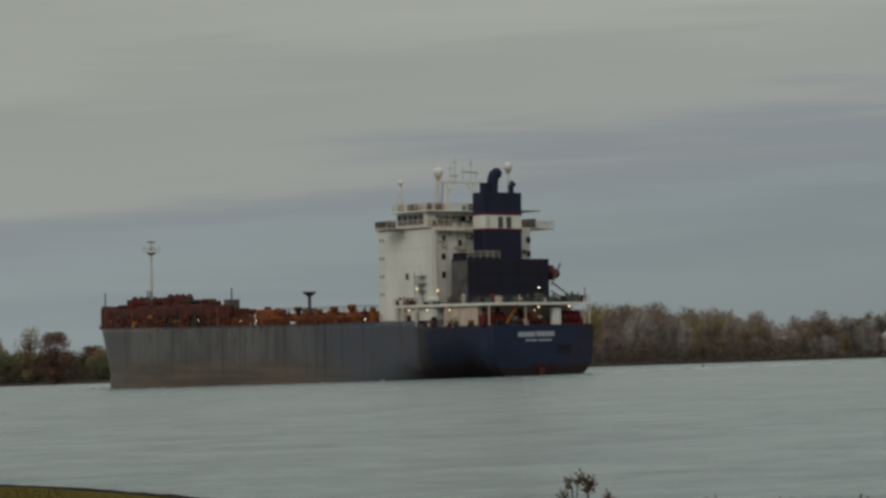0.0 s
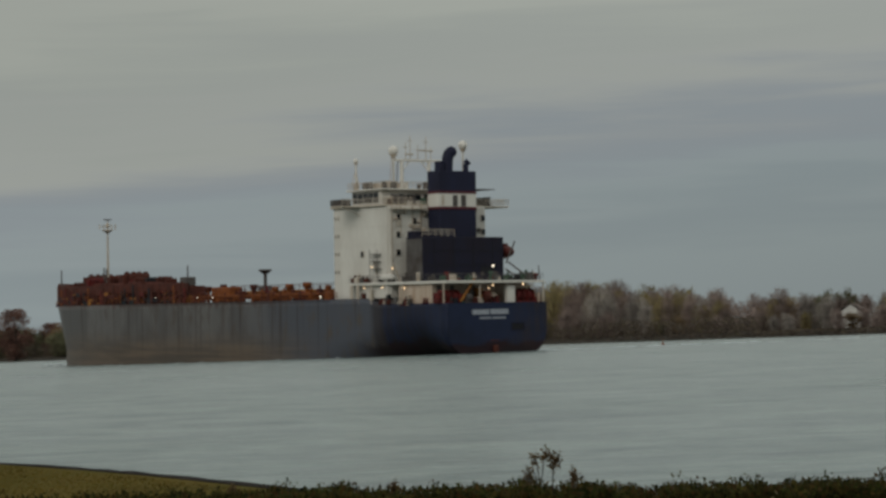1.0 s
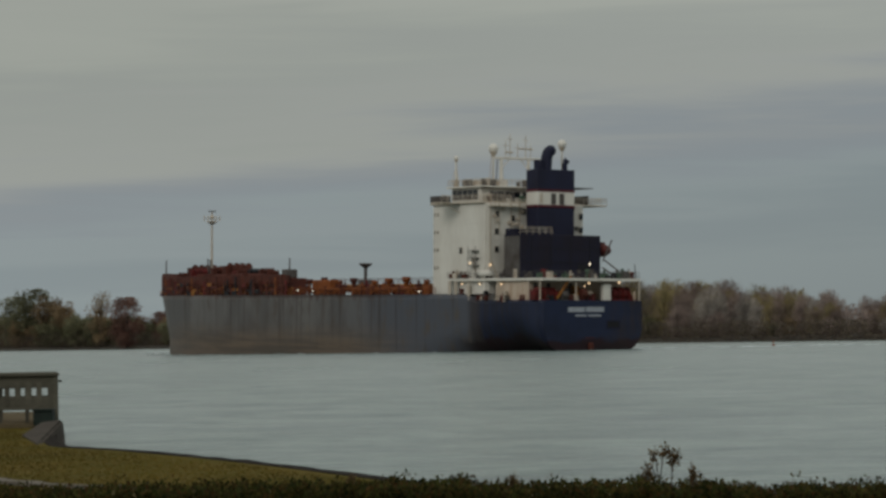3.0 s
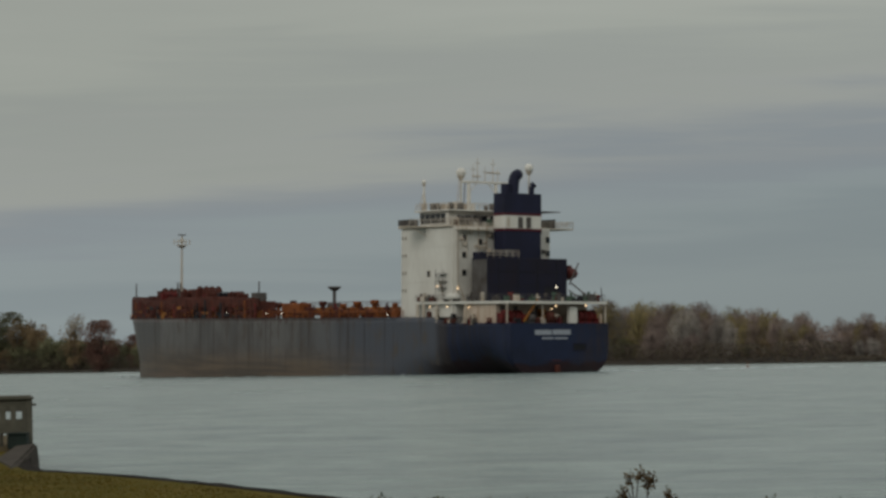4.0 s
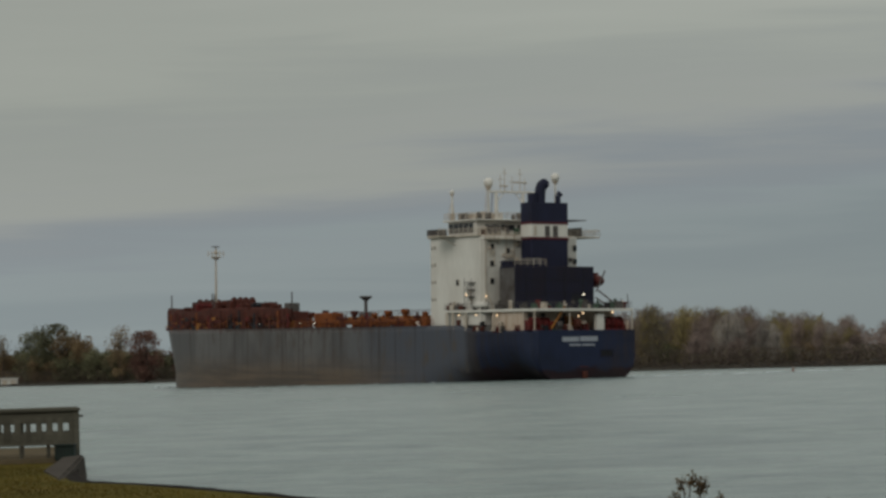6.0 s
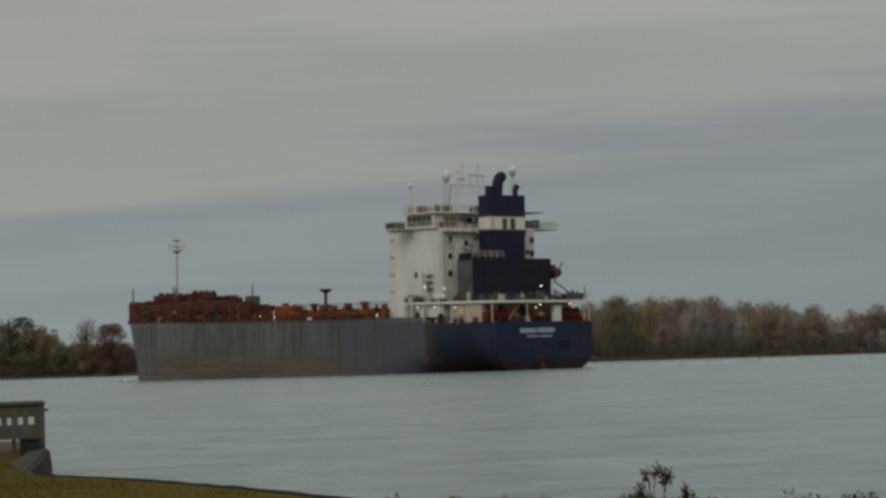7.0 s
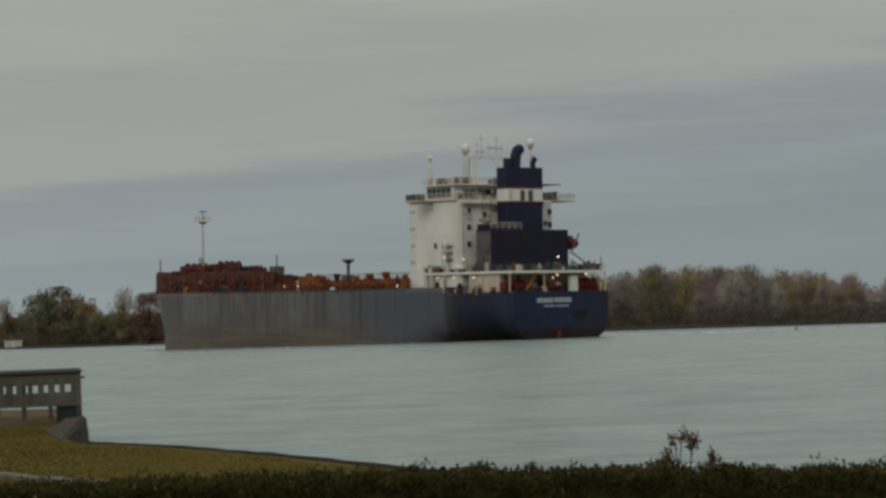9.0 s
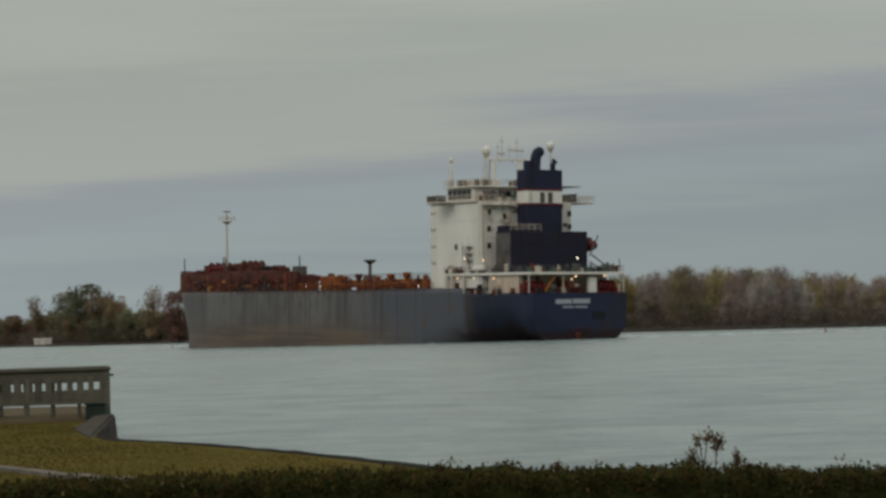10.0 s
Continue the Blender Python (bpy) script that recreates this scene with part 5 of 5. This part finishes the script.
# house among the trees
house_far = new("house")
house_far.matrix_basis = Matrix.Translation((103.6, 526, 1.9)) @ Matrix.Rotation(radians(-20), 4, "Z")
tagged(house_far, "small pale house with gabled roof behind trees", "house")
part("wall", box(B(), -3.6, 3.6, 0, 6, -0.6, 2.9), M_HOUSE, house_far)
bm = B()
gable = [bm.verts.new(p) for p in ((-2.2, -0.02, 2.9), (2.2, -0.02, 2.9), (0, -0.02, 4.5), (-2.2, 6.02, 2.9), (2.2, 6.02, 2.9), (0, 6.02, 4.5))]
for f in ((0, 1, 2), (5, 4, 3), (0, 2, 5, 3), (1, 4, 5, 2), (0, 3, 4, 1)):
    bm.faces.new([gable[i] for i in f])
part("gable", bm, M_HOUSE, house_far)
for s in (-1, 1):
    bm = B()
    e = [bm.verts.new(p) for p in ((0, -0.4, 4.75), (0, 6.4, 4.75), (s * 3.9, 6.4, 2.75), (s * 3.9, -0.4, 2.75), (0, -0.4, 4.6), (0, 6.4, 4.6), (s * 3.9, 6.4, 2.6), (s * 3.9, -0.4, 2.6))]
    for f in ((0, 1, 2, 3), (7, 6, 5, 4), (0, 3, 7, 4), (1, 5, 6, 2), (3, 2, 6, 7)):
        bm.faces.new([e[i] for i in f])
    part("roof", bm, M_ROOF, house_far)
for x in (-2.2, 0, 2.2):
    wf = part("window", box(B(), x - 0.55, x + 0.55, -0.06, 0.02, 0.8, 2.0, 0.02), M_WHITE, house_far)
    part("pane", box(B(), x - 0.45, x + 0.45, -0.09, 0.0, 0.9, 1.9), M_GLASS_DK, wf)

# white boathouse on the shore beyond the bow
boathouse = new("boathouse")
boathouse.matrix_basis = pose(-205.5, 1078, 0.9, 0, 0, 8)
tagged(boathouse, "low white boathouse at the far waterline", "boathouse")
part("wall", box(B(), -3.6, 3.6, 0, 5, 0, 2.3), M_HOUSE, boathouse)
part("roof", box(B(), -4.1, 4.1, -0.4, 5.4, 2.3, 2.75, 0.15), M_WHITE, boathouse)
for x in (-1.9, 1.7):
    part("door", box(B(), x - 1.1, x + 1.1, -0.06, 0.02, 0, 1.9), M_CREAM, boathouse)


def buoy(x, y, mat, label):
    b = new("buoy")
    b.matrix_basis = pose(x, y, 0) @ Matrix.Diagonal((0.6, 0.6, 0.6, 1))
    tagged(b, label, "buoy")
    bm = B()
    tube(bm, (0, 0, -0.3), (0, 0, 0.3), 0.45, 0.45, 12)
    tube(bm, (0, 0, 0.3), (0, 0, 0.5), 0.45, 0.2, 12)
    part("float", bm, mat, b)
    part("spar", tube(B(), (0, 0, 0.5), (0, 0, 1.2), 0.16, 0.12, 8), mat, b)
    part("top_mark", tube(B(), (0, 0, 1.2), (0, 0, 1.5), 0.22, 0.05, 8), mat, b)


buoy(52.1, 430, M_ORANGE, "small rusty orange channel buoy floating on the river")
buoy(-151, 968, M_BOAT, "small red buoy far off near the shore")

# ---- near shore: railed wooden deck, chair, path, kerb ----
deck = new("wooden_railing")
deck.matrix_basis = pose(-10.72, 65, 0.0, 0, 0, 10)
tagged(deck, "weathered grey wooden slatted railing round a riverside pad", "railing")
wr = random.Random(9)
for side_y in (-0.02, 2.35):
    part("top_cap", box(B(), -3.60, 0.05, side_y - 0.12, side_y + 0.12, 1.87, 1.95, 0.012), M_WOOD, deck)
    part("top_board", box(B(), -3.56, 0.0, side_y - 0.03, side_y + 0.02, 1.56, 1.865, 0.01), M_WOOD, deck)
    part("low_board", box(B(), -3.56, 0.0, side_y - 0.03, side_y + 0.02, 1.00, 1.32, 0.01), M_WOOD, deck)
    for i in range(6):
        x = -3.50 + i * 0.69
        part("post", box(B(), x - 0.05, x + 0.05, side_y + 0.03, side_y + 0.13, 0.60, 1.87, 0.01), M_WOOD, deck)
    for i in range(13 if side_y < 1 else 7):
        x = -3.42 + i * 0.272
        w = 0.070 + wr.uniform(-0.018, 0.030)
        part("baluster", box(B(), x - w, x + w, side_y - 0.05, side_y - 0.03, 1.10, 1.70 + wr.uniform(-0.02, 0.02), 0.006), M_WOOD, deck)
for x in (-3.54, -0.02):
    part("top_cap", box(B(), x - 0.12, x + 0.12, 0.12, 2.25, 1.87, 1.93, 0.012), M_WOOD, deck)
    for z0, z1 in ((1.56, 1.82), (1.00, 1.32)):
        part("side_board", box(B(), x - 0.025, x + 0.025, 0.1, 2.25, z0, z1, 0.01), M_WOOD, deck)
    for i in range(6):
        part("baluster", box(B(), x - 0.05, x - 0.03, 0.3 + i * 0.34, 0.45 + i * 0.34, 1.1, 1.7, 0.006), M_WOOD, deck)
part("corner_post", box(B(), -0.10, 0.06, -0.06, 0.12, 0.3, 1.90, 0.015), M_WOOD, deck)
part("corner_post", box(B(), -3.64, -3.50, -0.06, 0.12, 0.3, 1.90, 0.015), M_WOOD, deck)
part("bracket", box(B(), 0.06, 0.16, -0.05, 0.0, 1.70, 1.76, 0.01), M_WOOD, deck)

bin_box = new("storage_box")
bin_box.matrix_basis = pose(-10.96, 64.5, LAWN_Z + 0.06)
tagged(bin_box, "dark green storage box on the lawn against the deck", "storage box")
part("body", box(B(), -0.24, 0.26, -0.22, 0.25, 0, 0.36, 0.03), M_CHAIR, bin_box)
part("lid", box(B(), -0.26, 0.28, -0.24, 0.27, 0.365, 0.42, 0.02), M_CHAIR, bin_box)

chair = new("garden_chair")
chair.matrix_basis = pose(-14.74, 65.6, LAWN_Z + 0.12, 0, 0, 74)
tagged(chair, "dark green slatted garden chair beside the deck", "chair")
for i in range(5):
    m_ = box(B(), -0.28 + i * 0.115, -0.172 + i * 0.115, -0.012, 0.012, 0, 0.72 - 0.03 * abs(i - 2), 0.008)
    sl = part("back_slat", m_, M_CHAIR, chair)
    sl.matrix_basis = pose(0, 0.28, 0.36, -18)
for i in range(5):
    part("seat_slat", box(B(), -0.28, 0.28, -0.30 + i * 0.12, -0.20 + i * 0.12, 0.36 + 0.0 * i, 0.385, 0.006), M_CHAIR, chair)
part("apron", box(B(), -0.30, 0.30, -0.33, -0.29, 0.14, 0.36, 0.008), M_CHAIR, chair)
for x in (-0.33, 0.33):
    part("side_panel", box(B(), x - 0.02, x + 0.02, -0.28, 0.26, 0.16, 0.36, 0.006), M_CHAIR, chair)
    part("arm", box(B(), x - 0.07, x + 0.07, -0.38, 0.30, 0.60, 0.63, 0.01), M_CHAIR, chair)
    part("front_leg", box(B(), x - 0.04, x + 0.04, -0.34, -0.26, 0, 0.60, 0.008), M_CHAIR, chair)
    part("back_leg", tube(B(), (x, 0.38, 0.0), (x, 0.18, 0.60), 0.045, n=6), M_CHAIR, chair)

# sloping end of the seawall by the deck
bm = B()
tip, nose, crest = (-10.45, 58.3, 0.57), (-9.15, 52.9, 0.57), (-10.20, 62.8, 0.80)
inner, foot, heel = (-10.75, 63.0, 0.74), (-8.80, 52.3, 0.30), (-10.16, 62.9, 0.30)
up_ = [bm.verts.new(p) for p in (tip, nose, foot, heel, crest, inner)]
dn_ = [bm.verts.new((p[0], p[1], -1.5)) for p in (tip, nose, foot, heel, crest, inner)]
bm.faces.new([up_[i] for i in (0, 1, 4, 5)])
bm.faces.new([up_[i] for i in (1, 2, 3, 4)])
for a, b in ((0, 1), (1, 2), (2, 3), (3, 4), (4, 5), (5, 0)):
    bm.faces.new((up_[a], up_[b], dn_[b], dn_[a]))
ridge = [e for e in bm.edges if set(e.verts) in ({up_[1], up_[4]}, {up_[0], up_[1]}, {up_[1], up_[2]})]
bmesh.ops.bevel(bm, geom=ridge, offset=0.06, segments=2, affect="EDGES")
tagged(part("seawall_end", bm, M_STONE), "broad sloping concrete end of the seawall", "seawall", kind="structure")

bm = B()
outline = ((-20.5, 64.4), (-11.0, 64.4), (-11.15, 66.5), (-12.75, 75.5), (-20.5, 75.5))
flat = [bm.verts.new((x, y, LAWN_Z + 0.12)) for x, y in outline]
low_ = [bm.verts.new((x, y, 0.3)) for x, y in outline]
bm.faces.new(flat)
for i in range(5):
    bm.faces.new((flat[i], flat[(i + 1) % 5], low_[(i + 1) % 5], low_[i]))
tagged(part("pad", bm, M_SAND), "worn sandy pad behind the wooden railing", "pavement", kind="structure")
for joint, pts in enumerate((((-9.67, 44.5), (-12.55, 55.3), (-15.3, 52.0), (-11.5, 45.2)), ((-12.58, 55.42), (-15.05, 64.7), (-20.0, 64.7), (-20.0, 56.0), (-15.35, 52.08)))):
    bm = B()
    flat = [bm.verts.new((x, y, LAWN_Z + 0.015)) for x, y in pts]
    low_ = [bm.verts.new((x, y, LAWN_Z - 0.1)) for x, y in pts]
    bm.faces.new(flat)
    for i in range(len(pts)):
        bm.faces.new((flat[i], flat[(i + 1) % len(pts)], low_[(i + 1) % len(pts)], low_[i]))
    tagged(part("path", bm, M_PATH), "tan concrete slab of the footpath across the lawn", "path", kind="structure")
kerb = strip("kerb", smooth([(-17, 54.0), (-13.2, 49.2), (-10.73, 45.5), (-9.23, 42.5), (-7.65, 39.7), (-6.9, 38.4), (-6.0, 37.2), (-4.6, 36.2)]), -0.14, 0.12, 0.3, LAWN_Z + 0.06, M_KERB)
tagged(kerb, "pale weathered concrete kerb round the lawn", "kerb", kind="structure")

# fallen leaves and tufts on the lawn


def lawn_edge(y):
    for (x0, y0), (x1, y1) in zip(EDGE, EDGE[1:]):
        if y0 <= y <= y1:
            return x0 + (x1 - x0) * (y - y0) / (y1 - y0)
    return -10.8


vs, fs = [], []
gr = random.Random(12)
for i in range(60000):
    x, y = gr.uniform(-17, 0), gr.uniform(37, 66)
    edge_x = lawn_edge(y)
    if x > edge_x - 0.3:
        continue
    s = gr.uniform(0.008, 0.03)
    a = gr.uniform(0, 3.14)
    h = gr.uniform(0.01, 0.03)
    dx, dy = s * math.cos(a), s * math.sin(a)
    c = len(vs)
    vs += [(x - dx, y - dy, LAWN_Z), (x + dx, y + dy, LAWN_Z), (x + gr.uniform(-0.02, 0.02), y, LAWN_Z + h)]
    fs.append((c, c + 1, c + 2))
tagged(raw("grass", vs, fs, L_GRASS), "short yellowing grass tufts on the lawn", "grass", kind="stuff")

# ---- hedge and weeds in the foreground ----
hr = random.Random(2)


def hedge_top(x):
    return 1.515 - 0.03 * ease((x + 0.8) / 1.8) - 0.045 * ease((x - 1.2) / 0.8) + 0.040 * noise.noise((x * 1.3, 0, 7)) + 0.045 * noise.noise((x * 4.0, 3, 7)) + 0.02 * noise.noise((x * 11.0, 5, 7)) - 0.010 * max(x - 1.0, 0)


hedge = new("hedge")
hedge.matrix_basis = pose(0, 0, LAWN_Z)
tagged(hedge, "clipped dark green hedge with a few turned leaves", "hedge")
bm = B()
for i in range(90):
    x = -6.5 + i * 0.155 + hr.uniform(-0.04, 0.04)
    y = 20 + hr.uniform(-0.3, 0.3)
    tube(bm, (x, y, 0), (x + hr.uniform(-0.1, 0.1), y + hr.uniform(-0.1, 0.1), hedge_top(x) - LAWN_Z - 0.12), 0.012, 0.006, 5)
part("stems", bm, M_BARK, hedge)
bm = B()
prev = None
for i in range(60):
    x = -6.6 + 14.2 * i / 59
    z = hedge_top(x) - LAWN_Z - 0.05
    cur = [bm.verts.new(p) for p in ((x, 19.5, 0.02), (x, 19.48, z - 0.1), (x, 19.65, z), (x, 20.45, z), (x, 20.6, z - 0.1), (x, 20.6, 0.02))]
    if prev:
        for k in range(5):
            bm.faces.new((prev[k], cur[k], cur[k + 1], prev[k + 1]))
    prev = cur
part("inner_growth", bm, L_HEDGE, hedge, "dark inner growth of the hedge")


def leaf(vs, fs, p, size, r, up=0.5):
    d = Vector((r.gauss(0, 1), r.gauss(0, 1), r.gauss(0, 1) + up)).normalized()
    w = d.cross(Vector((r.gauss(0, 1), r.gauss(0, 1), r.gauss(0, 1)))).normalized()
    c = len(vs)
    vs += [p, p + d * size * 0.45 + w * size * 0.28, p + d * size, p + d * size * 0.45 - w * size * 0.28]
    fs.append((c, c + 1, c + 2, c + 3))


vs, fs = [], []
for i in range(70000):
    x = hr.uniform(-6.6, 7.4)
    t_ = hedge_top(x) - LAWN_Z
    y = 19.4 + 1.25 * hr.random() ** 1.4
    z = t_ - abs(hr.gauss(0, 0.11)) + 0.015
    if z < t_ - 0.5:
        continue
    leaf(vs, fs, Vector((x, y, z)), hr.uniform(0.018, 0.058), hr)
for i in range(170):                                   # stray shoots above the clipped top
    x, y = hr.uniform(-6.5, 7.3), hr.uniform(19.5, 20.5)
    z0, h = hedge_top(x) - LAWN_Z - 0.03, hr.uniform(0.03, 0.11) * (1.4 if hr.random() < 0.12 else 1)
    for j in range(int(10 + h * 160)):
        leaf(vs, fs, Vector((x + hr.gauss(0, 0.016 + 0.2 * h), y + hr.gauss(0, 0.03), z0 + h * hr.random())), hr.uniform(0.02, 0.045), hr, 1.0)
lv = raw("leaves", vs, fs, L_HEDGE, hedge)
lv["kind"] = "stuff"
vs, fs = [], []
for i in range(60):
    x = hr.uniform(-6, 7)
    leaf(vs, fs, Vector((x, 19.38 + hr.uniform(-0.02, 0.2), hedge_top(x) - LAWN_Z - hr.uniform(0.0, 0.3))), hr.uniform(0.04, 0.07), hr)
pv = raw("turned_leaves", vs, fs, L_PALELEAF, hedge)
pv["kind"] = "stuff"


def weed(pts, heads, label):
    """A dry stalk with side stems and drooping seed heads."""
    w = new("weed")
    w.matrix_basis = pose(pts[0][0], 20.0, LAWN_Z)
    tagged(w, label, "weed", "dry weeds rising out of the hedge")
    ox = pts[0][0]
    chain = [(ox, 0.25)] + list(pts)
    bm = B()
    for (x0, z0), (x1, z1) in zip(chain, chain[1:]):
        tube(bm, (x0 - ox, 0, z0 - (0 if z0 < 0.5 else LAWN_Z)), (x1 - ox, 0, z1 - LAWN_Z), 0.006, 0.004, 5)
    part("stalk", bm, M_BARK, w)
    for hx, hz, s in heads:
        v, f = [], []
        for _ in range(int(34 * s) + 4):
            p = Vector((hx - ox + hr.gauss(0, 0.017 * s), hr.gauss(0, 0.014), hz - LAWN_Z + hr.gauss(0, 0.028 * s)))
            leaf(v, f, p, hr.uniform(0.018, 0.04), hr, -0.3)
        raw("seed_head", v, f, L_DRY, w)["kind"] = "stuff"
    return w


weed([(1.46, 1.50), (1.455, 1.60), (1.44, 1.72)], [(1.44, 1.715, 1.0), (1.425, 1.735, 0.7)], "tall dry weed stalk with brown seed heads")
weed([(1.47, 1.50), (1.49, 1.62), (1.50, 1.70), (1.52, 1.76)], [(1.515, 1.75, 1.0), (1.525, 1.775, 0.6), (1.50, 1.73, 0.5)], "tall dry weed stalk with a nodding head")
weed([(1.565, 1.48), (1.57, 1.58), (1.585, 1.68), (1.60, 1.72)], [(1.595, 1.72, 1.3), (1.60, 1.685, 1.2), (1.575, 1.695, 1.2), (1.555, 1.69, 0.8), (1.61, 1.70, 0.7)], "branched dry weed with full brown seed heads")
weed([(1.38, 1.48), (1.38, 1.58), (1.382, 1.655)], [(1.381, 1.64, 0.9), (1.38, 1.60, 0.9), (1.38, 1.56, 1.0), (1.38, 1.53, 1.0)], "short straight leafy weed stalk")
weed([(1.73, 1.48), (1.735, 1.55), (1.745, 1.615)], [(1.745, 1.60, 0.9), (1.742, 1.57, 0.9), (1.738, 1.54, 0.9), (1.735, 1.51, 1.0)], "short straight leafy weed stalk")
weed([(1.44, 1.56), (1.415, 1.62), (1.40, 1.635)], [], "thin bent dry weed stem")
weed([(0.30, 1.48), (0.305, 1.56), (0.31, 1.585)], [(0.31, 1.57, 0.7), (0.305, 1.54, 0.6), (0.30, 1.52, 0.8)], "short leafy shoot above the hedge")
weed([(-0.98, 1.48), (-0.975, 1.56), (-0.97, 1.60)], [(-0.97, 1.59, 0.7), (-0.975, 1.56, 0.8), (-0.98, 1.53, 0.9)], "short leafy shoot above the hedge")


def motions():
    walk(tanker, [(t, ship_pose(t)) for t in (0, 1, 2, 3, 4, 5, 6, 7, 8, 9, 10)])


motions()
